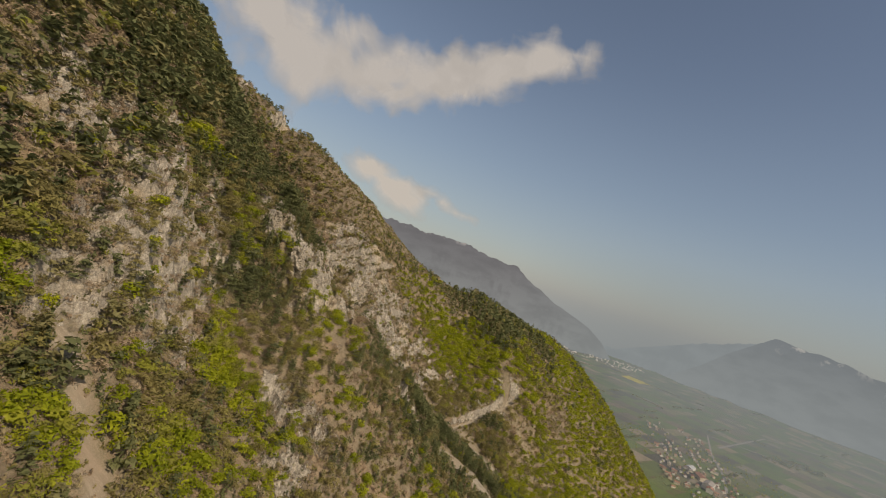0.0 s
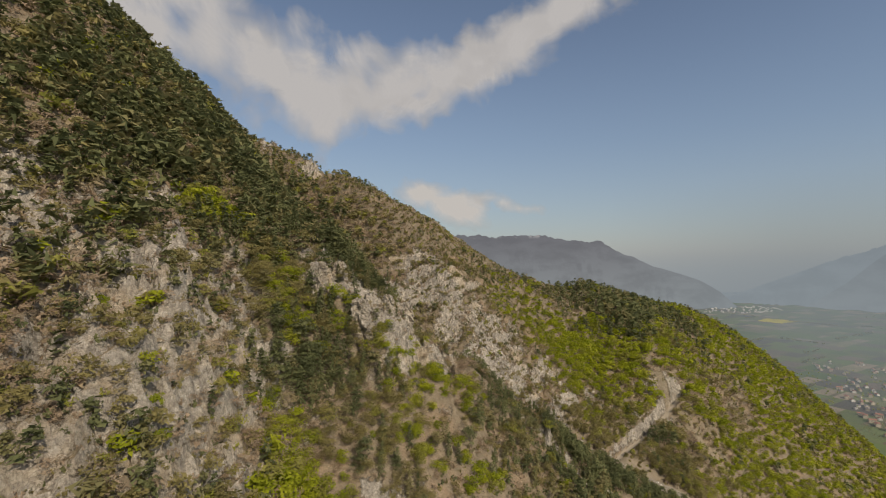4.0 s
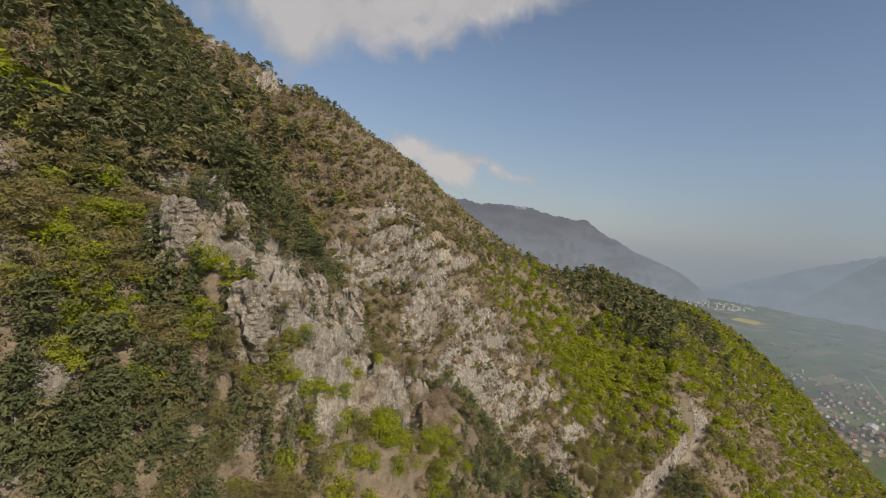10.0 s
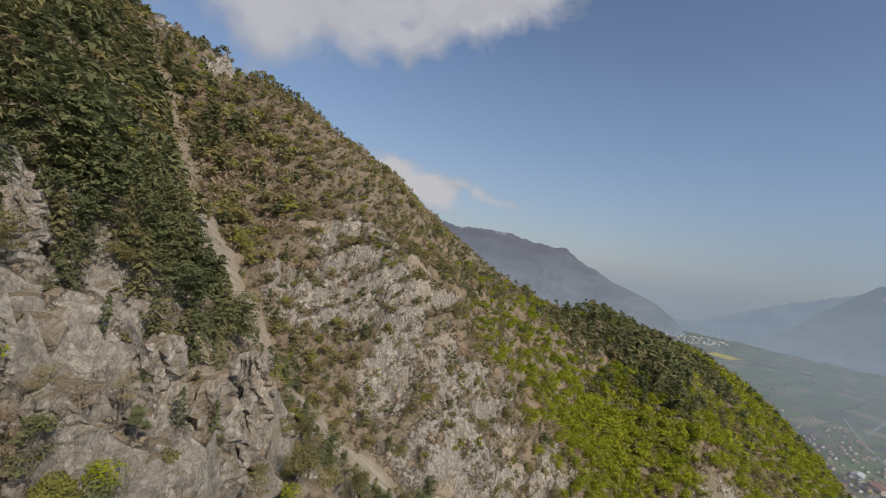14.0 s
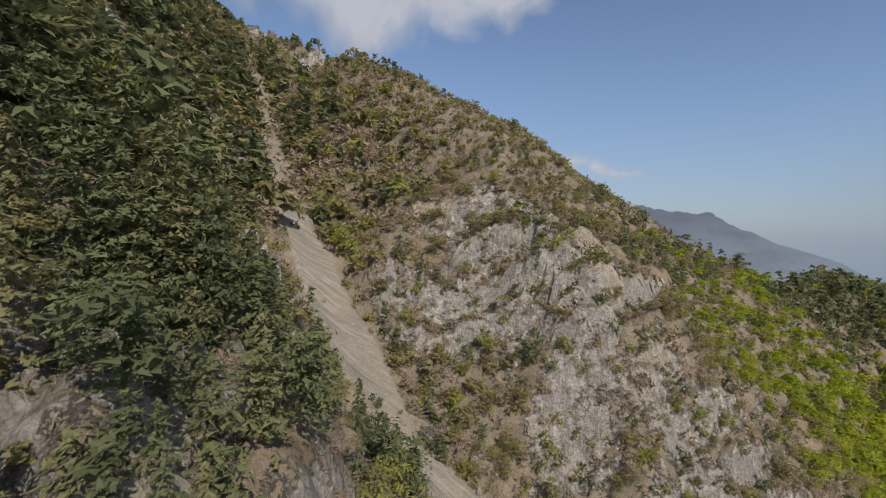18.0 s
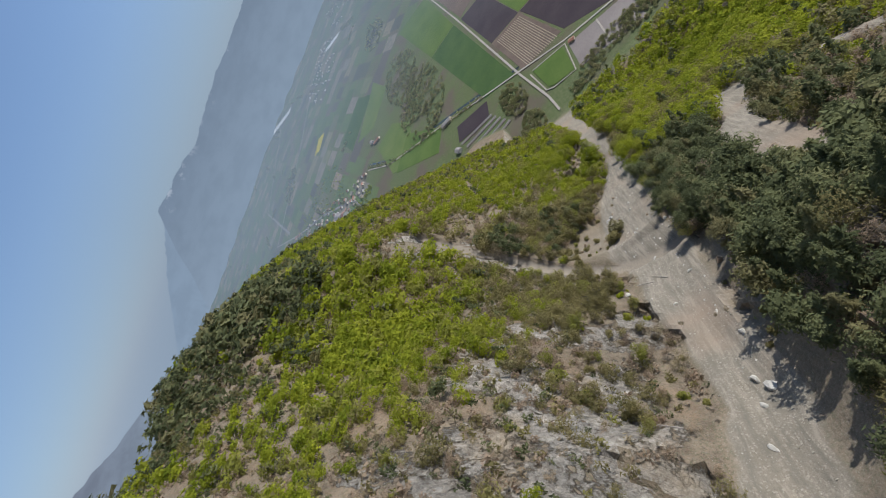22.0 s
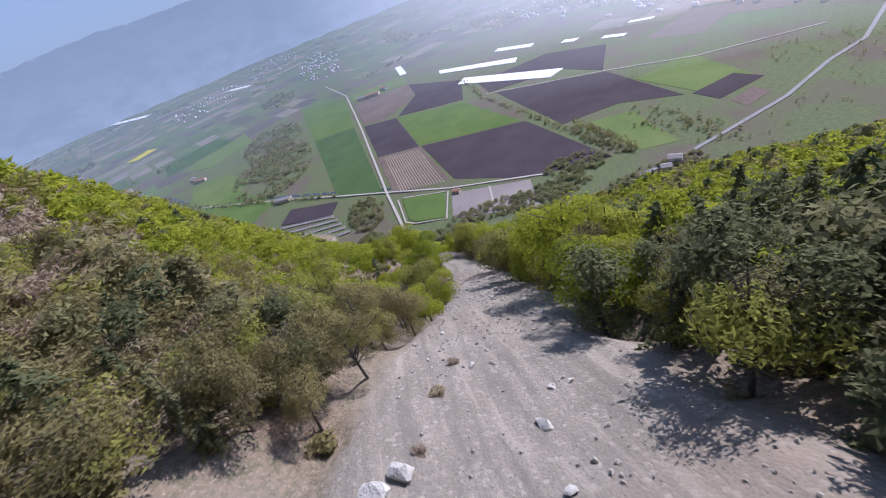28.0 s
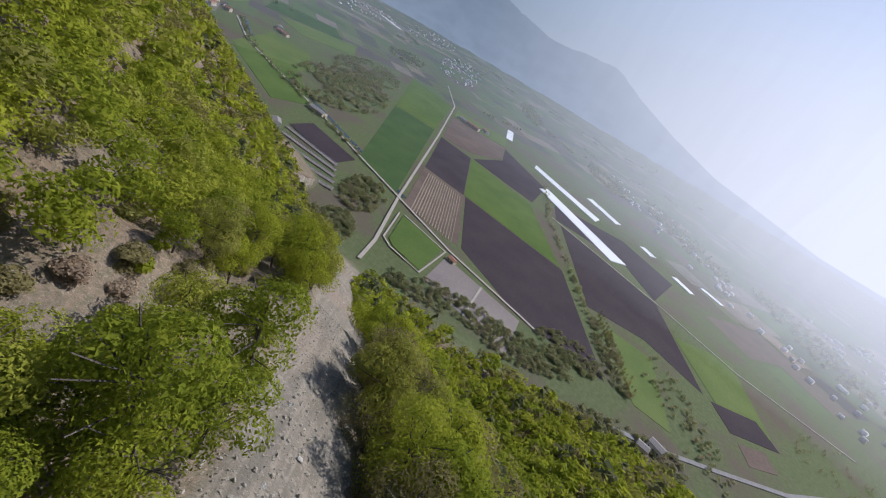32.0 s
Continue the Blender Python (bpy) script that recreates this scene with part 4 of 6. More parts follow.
    for c, name in enumerate(("green", "olive", "bare", "pine")):
        verts, tris, tint, base = [], [], [], 0
        for detail, mask in ((3, closest), (2, close & ~closest), (1, fine & ~close & ~closest), (0, ~fine & ~close & ~closest)):
            sel = np.where((kind == c) & ~near & mask)[0]
            models = []
            for k in range(8):
                style = name if name != "pine" else ("spruce" if k % 8 < 5 else "pine")
                n, size = {"green": (34, 0.15), "olive": (32, 0.135), "bare": (30, 0.105), "spruce": (40, 0.12), "pine": (34, 0.13)}[style]
                if detail:
                    n, size = ((int(n * 4.2), size * 0.48), (int(n * 9.5), size * 0.32), (int(n * 18), size * 0.22))[detail - 1]
                models.append(CROWN[style](np.random.default_rng(900 + 31 * c + k + 500 * detail), n, size))
            pick = rng.integers(0, 8, len(sel))
            for k in range(8):
                at = sel[pick == k]
                v, t = models[k]
                a = rng.uniform(0, 2 * np.pi, len(at))
                h = tall[at] * (1.5 if c == 3 else 1.0)
                w = h * rng.uniform(0.95, 1.35, len(at)) * (1.2 if c != 3 else 0.88)
                px = (v[None, :, 0] * np.cos(a)[:, None] - v[None, :, 1] * np.sin(a)[:, None]) * w[:, None] + x[at][:, None]
                py = (v[None, :, 0] * np.sin(a)[:, None] + v[None, :, 1] * np.cos(a)[:, None]) * w[:, None] + y[at][:, None]
                pz = (v[None, :, 2] - 0.12) * h[:, None] + z[at][:, None]
                verts.append(np.stack([px, py, pz], -1).reshape(-1, 3))
                tris.append((t[None] + (base + np.arange(len(at)) * len(v))[:, None, None]).reshape(-1, 3))
                tint.append(np.repeat(rng.uniform(0, 1, len(at)), len(v)))
                base += len(at) * len(v)
        ob = new(words[c][0], soup(words[c][0], np.concatenate(verts), np.concatenate(tris), LEAF[SKIN[name]], np.concatenate(tint)))
        tagged(ob, words[c][1], "woodland", kind="stuff")


build_woods()


def build_scrub():
    """Low leafless and budding bushes between the trees and on the ledges."""
    x, y = scatter(-900, -380, -300, 190, 2.8)
    share, thick, z, s, crag = wood_kind(x, y)
    scree, road, gap = masks(x, y)
    keep = (rng.uniform(0, 1, len(x)) < 0.85 * smooth(gap, 3.0, 5.0) * (1 - smooth(scree, 0.3, 0.98) * 0.98))
    away, _ = line_gap(x, y, NEAR_GULLY)
    over, _ = line_gap(x, y, [(-740, -95), (-725, -66), (-700, -40), (-660, -22)])
    keep &= (away > 24 + 18 * (x > -570)) & (over > 40)
    x, y, z = x[keep], y[keep], z[keep]
    for name, skin, take, label in (("brown_scrub", "bare", slice(0, None, 3), "low leafless brown bushes on the slopes"), ("green_scrub", "olive", slice(1, None, 3), "low budding olive bushes on the slopes"),
                                     ("dark_scrub", "pine", slice(2, None, 3), "low dark evergreen bushes on the slopes")):
        verts, tris, tint, base = [], [], [], 0
        xs0, ys0, zs0 = x[take], y[take], z[take]
        for fine in (False, True):
            slab = (np.abs(xs0 + 668) < 75) & (np.abs(ys0 - 40) < 58)
            xs, ys, zs = (q[slab == fine] for q in (xs0, ys0, zs0))
            v, t = round_crown(np.random.default_rng(5), *((60, 0.14) if fine else (22, 0.25)), lobes=6, low=0.0, girth=0.6, hollow=0.3, stretch=1.3, wide=0.6)
            h = rng.uniform(1.1, 3.0, len(xs)) * (1 + 0.5 * np.exp(-(((xs + 668) / 55) ** 2 + ((ys - 42) / 34) ** 2)))
            a = rng.uniform(0, 6.283, len(xs))
            px = (v[None, :, 0] * np.cos(a)[:, None] - v[None, :, 1] * np.sin(a)[:, None]) * h[:, None] + xs[:, None]
            py = (v[None, :, 0] * np.sin(a)[:, None] + v[None, :, 1] * np.cos(a)[:, None]) * h[:, None] + ys[:, None]
            pz = (v[None, :, 2] - 0.1) * h[:, None] + zs[:, None]
            verts.append(np.stack([px, py, pz], -1).reshape(-1, 3))
            tris.append((t[None] + (base + np.arange(len(xs)) * len(v))[:, None, None]).reshape(-1, 3))
            tint.append(np.repeat(rng.uniform(0, 1, len(xs)), len(v)))
            base += len(xs) * len(v)
        ob = new(name, soup(name, np.concatenate(verts), np.concatenate(tris), LEAF[skin], np.concatenate(tint)))
        tagged(ob, label, "scrub", kind="stuff")


build_scrub()

# ---- the valley: fields, tracks, buildings ----
def field_material(name, a, b, row=0.0, turn=0.0, strength=0.25):
    """Crop or soil in two tones with faint rows across it."""
    k = Mat(name, 0.95, 0.1)
    n = k.math('ADD', k.math('MULTIPLY', k.noise(0.02), 0.6), k.math('MULTIPLY', k.noise(0.35, detail=5), 0.4))
    c = k.mix(k.range(n, 0.38, 0.62), a, b)
    if row:
        w = k.node("TexWave", Vector=k.place(turn=turn), Scale=row, Distortion=0.6)
        c = k.mix(k.math('MULTIPLY', w.outputs["Fac"], strength), c, tuple(0.55 * v for v in a))
    return k.color(c).m


SOIL = field_material("ploughed_soil", (0.050, 0.040, 0.045), (0.070, 0.056, 0.058), 0.25, 0.35)
SOIL_PALE = field_material("dry_soil", (0.13, 0.098, 0.08), (0.18, 0.138, 0.108), 0.2, 0.35)
CROP = field_material("young_wheat", (0.08, 0.13, 0.032), (0.115, 0.165, 0.042), 0.16, 0.35)
CROP_PALE = field_material("meadow_grass", (0.105, 0.155, 0.045), (0.15, 0.19, 0.06), 0.1, 0.35)
CROP_DEEP = field_material("dense_crop", (0.05, 0.09, 0.032), (0.072, 0.115, 0.038))
RAPE = field_material("flowering_rape", (0.42, 0.36, 0.02), (0.5, 0.42, 0.04))
FLEECE = field_material("crop_fleece", (0.72, 0.74, 0.74), (0.82, 0.83, 0.82), 0.3, 0.35, 0.12)
GREY_LOT = field_material("bare_gravel_plot", (0.21, 0.18, 0.165), (0.26, 0.23, 0.205))
LANE = speckled("pale_gravel_lane", (0.33, 0.30, 0.25), (0.42, 0.38, 0.32), 0.3)
ASPHALT = speckled("worn_asphalt", (0.20, 0.195, 0.185), (0.27, 0.26, 0.25), 0.2)
WALL_WHITE = speckled("white_render", (0.62, 0.59, 0.53), (0.74, 0.71, 0.66), 0.6, own=True)
WALL_WARM = speckled("beige_render", (0.50, 0.43, 0.33), (0.60, 0.53, 0.42), 0.6, own=True)
ROOF_RED = speckled("red_roof_tiles", (0.26, 0.13, 0.09), (0.36, 0.19, 0.135), 1.2, own=True)
ROOF_GREY = speckled("grey_roof_tiles", (0.22, 0.20, 0.185), (0.32, 0.295, 0.27), 1.2, own=True)
STEEL = speckled("galvanised_steel", (0.36, 0.37, 0.38), (0.46, 0.47, 0.48), 2.0, rough=0.5)
WINDOW = speckled("dark_window_glass", (0.03, 0.035, 0.04), (0.06, 0.065, 0.07), 0.8, rough=0.2)


PLOTS = []


def plot(name, label, corners, material, lift=0.12, category="field", cells=1):
    """A cultivated plot: a thin raised bed with sloping edges on the valley floor."""
    PLOTS.append(name)
    lift += 0.012 * len(PLOTS)
    bm = bmesh.new()
    c = Vector((sum(p[0] for p in corners) / len(corners), sum(p[1] for p in corners) / len(corners), 0))
    low = [bm.verts.new((p[0], p[1], -0.05)) for p in corners]
    top = [bm.verts.new((p[0] + (c.x - p[0]) * 0.004, p[1] + (c.y - p[1]) * 0.004, lift)) for p in corners]
    n = len(corners)
    f = bm.faces.new(top)
    if f.normal.z < 0:
        f.normal_flip()
    for k in range(n):
        bm.faces.new((low[k], low[(k + 1) % n], top[(k + 1) % n], top[k]))
    bmesh.ops.recalc_face_normals(bm, faces=bm.faces)
    ob = new(name, finish(name, bm, material))
    return tagged(ob, label, category, "fields in the valley" if category == "field" else "")


def strip(name, label, line, width, material, lift=0.2, category="road", kind="structure"):
    """A lane or road along a line on the valley floor."""
    pts = [Vector((*p[:2], 0)) for p in line]
    bm = bmesh.new()
    rows = []
    for k, p in enumerate(pts):
        d = (pts[min(k + 1, len(pts) - 1)] - pts[max(k - 1, 0)]).normalized()
        s = Vector((-d.y, d.x, 0)) * width / 2
        rows.append([bm.verts.new(p + s + Vector((0, 0, z))) for z in (-0.05, lift)] + [bm.verts.new(p - s + Vector((0, 0, z))) for z in (lift, -0.05)])
    for a, b in zip(rows[:-1], rows[1:]):
        for k in range(3):
            bm.faces.new((a[k], a[k + 1], b[k + 1], b[k]))
    bmesh.ops.recalc_face_normals(bm, faces=bm.faces)
    ob = new(name, finish(name, bm, material))
    return tagged(ob, label, category, kind=kind)


plot("wheat_field", "long bright green wheat field beside a gravel lane", [(708, -2), (780, 122), (410, 92), (385, 6)], CROP)
plot("wheat_field", "deep green near half of the long wheat field", [(383, 6), (408, 92), (56, 66), (12, 6)], CROP_DEEP)
plot("soil_field", "dark freshly ploughed square field by the lane", [(360, -12), (326, -75), (122, -74), (152, -10)], SOIL)
brown = plot("furrowed_field", "brown furrowed field with pale straw rows", [(150, -10), (120, -74), (-38, -78), (-2, -7)], SOIL_PALE)
plot("wheat_field", "green wheat field between dark ploughed fields", [(324, -77), (250, -190), (48, -218), (124, -75)], CROP)
plot("soil_field", "large dark ploughed field above the valley road", [(120, -77), (44, -220), (-150, -232), (-118, -150), (-40, -82)], SOIL)
plot("pasture", "small bright green pasture ringed by a gravel path", [(-34, -13), (-62, -62), (-122, -46), (-104, -16), (-94, -10)], CROP, 0.25)
plot("gravel_plot", "grey bare plot with pale dividing paths", [(-74, -68), (-122, -148), (-182, -131), (-132, -52)], GREY_LOT)
plot("soil_field", "dark ploughed field beside the greenhouse frames", [(90, 138), (45, 66), (6, 80), (48, 152)], SOIL)
plot("meadow", "light green meadow beside a row of poplars", [(-48, -266), (-66, -314), (-176, -291), (-162, -258)], CROP_PALE)
plot("soil_field", "long dark ploughed field behind the tree belt", [(225, -246), (97, -384), (-84, -372), (-30, -318), (-20, -244)], SOIL)
plot("meadow", "pale green meadow near the valley road", [(21, -381), (36, -475), (-106, -446), (-120, -386)], CROP_PALE)
plot("soil_field", "pale bare square field beside the valley road", [(-142, -382), (-134, -418), (-160, -415), (-168, -378)], SOIL_PALE)
plot("soil_field", "dark ploughed patch near the valley road", [(-90, -378), (-130, -380), (-122, -445), (-84, -440)], SOIL)
plot("soil_field", "dark ploughed field behind white crop covers", [(330, -250), (240, -240), (200, -362), (110, -386), (230, -470), (330, -400)], SOIL)
plot("soil_field", "pale brown field below a farmstead", [(590, -14), (560, -150), (440, -140), (366, -80), (366, -14)], SOIL_PALE)
plot("soil_field", "dark ploughed field behind the green wheat", [(436, -142), (556, -152), (400, -238), (262, -196), (330, -80)], SOIL)
plot("meadow", "light green meadow across the gravel lane", [(700, -16), (600, -16), (570, -150), (680, -160)], CROP_PALE)
plot("meadow", "green meadow behind a hedge near the village", [(440, 360), (250, 335), (190, 260), (330, 230), (430, 280)], CROP_PALE)
plot("meadow", "green riverside meadow under the slope", [(235, 325), (100, 200), (150, 165), (300, 250)], CROP)
plot("wheat_field", "deep green field near the village", [(644, 474), (754, 315), (880, 380), (800, 520)], CROP_DEEP)
plot("wheat_field", "pale green field behind the copse", [(560, 350), (640, 250), (800, 290), (740, 330), (630, 440)], CROP_PALE)
plot("rape_field", "yellow flowering rape field far down the valley", [(1150, 640), (1200, 690), (1120, 740), (1080, 690)], RAPE)
plot("rape_field", "bright yellow rape field beyond the town", [(1340, 2020), (1500, 2080), (1430, 2230), (1290, 2130)], RAPE)
for n, c in enumerate([[(566, -234), (390, -363), (360, -345), (530, -226)], [(407, -245), (198, -365), (180, -330), (376, -222)], [(538, -380), (447, -431), (430, -412), (520, -362)],
                       [(371, -464), (340, -480), (330, -462), (360, -448)], [(282, -500), (240, -520), (232, -506), (274, -486)], [(308, -574), (270, -600), (262, -588), (300, -562)],
                       [(826, -168), (690, -158), (688, -176), (822, -186)], [(3000, 1500), (2500, 1060), (2470, 1100), (2960, 1550)], [(2080, 520), (1900, 380), (1880, 400), (2050, 540)]]):
    plot("crop_cover", "white fleece-covered crop rows in the valley", c, FLEECE, 0.8)

rows_mat = field_material("straw_rows", (0.26, 0.215, 0.15), (0.31, 0.26, 0.185))
for k in range(16):
    s = 0.08 + 0.84 * k / 15
    a, b = Vector((138 - 30 * s, -14 - 60 * s, 0)), Vector((-6 - 34 * s, -12 - 62 * s, 0))
    bm = bmesh.new()
    d = (b - a).normalized()
    w = Vector((-d.y, d.x, 0)) * 0.8
    v = [bm.verts.new(p + q + Vector((0, 0, h))) for p in (a, b) for q, h in ((w, 0.15), (Vector(), 0.7), (-w, 0.15))]
    for i in (0, 1):
        bm.faces.new((v[i], v[i + 1], v[i + 4], v[i + 3]))
    part("straw_row", finish("straw_row", bm, rows_mat), brown)

strip("road_lane", "pale gravel lane straight across the fields", [(-150, 4), (-110, 0), (0, 1), (360, -6), (720, -8), (1000, 40)], 3.3, LANE, 0.8)
strip("road_canal", "pale gravel road along the canal under the slope", [(420, 420), (300, 336), (140, 148), (58, 60), (4, 0), (-60, -70), (-118, -155), (-128, -168)], 3.0, LANE, 0.85)
strip("road_valley", "grey asphalt valley road winding into the distance", [(-205, -225), (-204, -270), (-197, -320), (-182, -411), (-150, -500), (-138, -560), (-60, -700), (100, -900)], 4.6, ASPHALT, 0.7)
strip("road_far", "grey country road across the far fields", [(900, 1000), (1576, 1360), (2269, 1280), (3243, 1221)], 10, ASPHALT, 0.2)
strip("road_town", "grey road leading to the town", [(300, 470), (420, 520), (600, 700), (760, 900), (1000, 1150), (1500, 900), (1900, 760)], 8, ASPHALT, 0.7)
strip("path_pasture", "pale path round the small pasture", [(-32, -8), (-96, -5), (-108, -14), (-127, -46), (-66, -66), (-32, -14)], 1.8, LANE, 0.75)
strip("path_plot", "pale path splitting the grey plot", [(-98, -108), (-158, -92)], 2.2, LANE, 0.75)
strip("track_fields", "thin pale track between ploughed fields", [(238, -232), (98, -390), (10, -470), (-60, -600)], 2.5, LANE, 0.8)
water_mat = Mat("canal_water", 0.12, 0.5).color((0.035, 0.045, 0.035)).m
strip("water_canal", "narrow dark canal between hedges", [(430, 408), (306, 326), (147, 140), (66, 52), (12, -6)], 6.0, water_mat, 0.1, "canal")


# ---- houses ----
def house_parts(w, d, h, pitch, wall, roof):
    """Walls with gables, an overhanging roof and rows of windows."""
    bm = bmesh.new()
    x, y = w / 2, d / 2
    base = [bm.verts.new((sx * x, sy * y, -0.5)) for sx, sy in ((-1, -1), (1, -1), (1, 1), (-1, 1))]
    eave = [bm.verts.new((sx * x, sy * y, h)) for sx, sy in ((-1, -1), (1, -1), (1, 1), (-1, 1))]
    g0, g1 = bm.verts.new((-x, 0, h + pitch * y)), bm.verts.new((x, 0, h + pitch * y))
    bm.faces.new((base[0], base[1], eave[1], eave[0]))
    bm.faces.new((base[2], base[3], eave[3], eave[2]))
    bm.faces.new((base[1], base[2], eave[2], g1, eave[1]))
    bm.faces.new((base[3], base[0], eave[0], g0, eave[3]))
    walls = finish("wall", bm, wall)
    bm = bmesh.new()
    o, t = 0.5, 0.25
    for s in (-1, 1):
        e = [(-x - o, s * (y + o), h - pitch * o), (x + o, s * (y + o), h - pitch * o), (x + o, 0, h + pitch * y), (-x - o, 0, h + pitch * y)]
        lo = [bm.verts.new(p) for p in e]
        up = [bm.verts.new((p[0], p[1], p[2] + t)) for p in e]
        bm.faces.new(up), bm.faces.new(lo)
        for k in range(4):
            bm.faces.new((lo[k], lo[(k + 1) % 4], up[(k + 1) % 4], up[k]))
    bmesh.ops.recalc_face_normals(bm, faces=bm.faces)
    roofs = finish("roof", bm, roof)
    panes = []
    for s in (-1, 1):
        bm = bmesh.new()
        for f in range(max(1, int(h / 2.8))):
            for k in range(max(2, int(w / 3.5))):
                block(bm, (1.2, 0.14, 1.3), (-x + w * (k + 0.5) / max(2, int(w / 3.5)), s * (y + 0.02), 0.9 + 2.8 * f))
        panes.append(finish("windows", bm, WINDOW))
    return walls, roofs, panes


HOUSES = [(house_parts(*a), words) for a, words in (
    ((11, 9, 5.6, 0.6, WALL_WHITE, ROOF_RED), "white rendered village house with a red tiled roof"), ((13, 10, 6.0, 0.5, WALL_WARM, ROOF_GREY), "beige village house with a grey tiled roof"),
    ((9, 8, 5.0, 0.7, WALL_WHITE, ROOF_GREY), "small white house with a grey roof"), ((16, 10, 7.5, 0.45, WALL_WARM, ROOF_RED), "long beige house with a red roof"))]


def put_house(n, x, y, turn, scale=1.0, name="house", label=None, group="houses of the town"):
    (walls, roofs, panes), words = HOUSES[n]
    ob = thing(name, label or words, "house", pose(x, y, 0.1, 0, 0, turn) @ Matrix.Diagonal((scale, scale, scale, 1)), group)
    part("wall", walls, ob), part("roof", roofs, ob)
    for p in panes:
        part("windows", p, ob)
    return ob


def build_town():
    """The town beyond the spur: loose rows of houses along its streets."""
    made = 0
    for u in range(34):
        for v in range(9):
            if made >= 215 or rng.uniform() < 0.22:
                continue
            along_road, off = 20 + u * 24, -95 + v * 25
            x = 330 + along_road * 0.58 - off * 0.8 + rng.normal(0, 4)
            y = 470 + along_road * 0.82 + off * 0.55 + rng.normal(0, 4)
            if abs(off) < 8 or rng.uniform() < u / 60:
                continue
            put_house(int(rng.integers(0, 4)), x, y, 55 + rng.normal(0, 12) + (90 if rng.uniform() < 0.3 else 0), rng.uniform(0.62, 0.88))
            made += 1


build_town()
for x, y, w, d, h, wall, roof, label in ((421, 586, 46, 24, 13, WALL_WHITE, ROOF_GREY, "large white institutional building at the edge of town"), (452, 640, 42, 26, 8, WALL_WARM, ROOF_RED, "broad hall with a red-brown roof"),
                                         (470, 700, 34, 20, 7, WALL_WHITE, STEEL, "white industrial hall with a pale flat roof"), (398, 560, 22, 16, 11, WALL_WHITE, ROOF_RED, "white wing with a red roof"),
                                         (136, 150, 26, 10, 4.5, WALL_WARM, ROOF_GREY, "long low farm shed beside the canal road"), (30, 160, 16, 9, 4, WALL_WHITE, ROOF_GREY, "low white nursery building"),
                                         (470, 352, 28, 9, 4.5, WALL_WARM, ROOF_RED, "long farm building with a red roof in the meadows"), (500, 372, 16, 10, 5, WALL_WHITE, ROOF_GREY, "white farmhouse in the meadows"),
                                         (590, -66, 34, 12, 6, WALL_WARM, ROOF_RED, "farm hall with a red roof among fields"), (610, -100, 22, 12, 6, WALL_WHITE, ROOF_RED, "white farmhouse among fields"),
                                         (606, -40, 26, 12, 5, WALL_WHITE, ROOF_GREY, "pale farm shed among fields"), (-206, -262, 12, 9, 5, WALL_WHITE, ROOF_GREY, "white house beside the valley road under the slope"),
                                         (-214, -246, 9, 8, 5, WALL_WARM, ROOF_GREY, "small beige house under the slope"), (-78, -74, 9, 6, 3, WALL_WARM, ROOF_RED, "red-roofed shed by the grey plot")):
    ob = thing("farm_building", label, "building", pose(x, y, 0.1, 0, 0, rng.uniform(20, 70)), "valley buildings")
    walls, roofs, panes = house_parts(w, d, h, 0.35, wall, roof)
    part("wall", walls, ob), part("roof", roofs, ob)
    for p in panes:
        part("windows", p, ob)

# greenhouse frames beside the dark field
for k in range(5):
    s = k / 4
    a, b = Vector((28 - 88 * s, 160 - 94 * s + 0, 0)), Vector((2 - 62 * s + 60 * 0, 80 - 20 * s, 0))
    a, b = Vector((36 - 22 * k, 150 - 6 * k, 0)), Vector((2 - 15 * k, 76 - 4 * k, 0))
    d = (b - a).normalized()
    nsegs = 14
    ob = thing("greenhouse_frame", "bare steel hoops of a long plant tunnel", "greenhouse", None, "plant tunnels")
    ob.location = a
    bm = bmesh.new()
    limb(bm, (0, 0, 2.6), b - a + Vector((0, 0, 2.6)), 0.35, 0.35, 4)
    part("ridge_pipe", finish("ridge_pipe", bm, STEEL), ob)
    side = Vector((-d.y, d.x, 0)) * 2.6
    for i in range(nsegs + 1):
        bm = bmesh.new()
        p = (b - a) * i / nsegs
        limb(bm, p - side, p - side * 0.6 + Vector((0, 0, 2)), 0.14, 0.14, 4)
        limb(bm, p - side * 0.6 + Vector((0, 0, 2)), p + Vector((0, 0, 2.6)), 0.14, 0.14, 4)
        limb(bm, p + side, p + side * 0.6 + Vector((0, 0, 2)), 0.14, 0.14, 4)
        limb(bm, p + side * 0.6 + Vector((0, 0, 2)), p + Vector((0, 0, 2.6)), 0.14, 0.14, 4)
        part("hoop", finish("hoop", bm, STEEL), ob)
    plot("tunnel_bed", "strip of pale sheeting under a plant tunnel", [tuple(a + side)[:2], tuple(b + side)[:2], tuple(b - side)[:2], tuple(a - side)[:2]], GREY_LOT, 0.15, "plant bed")


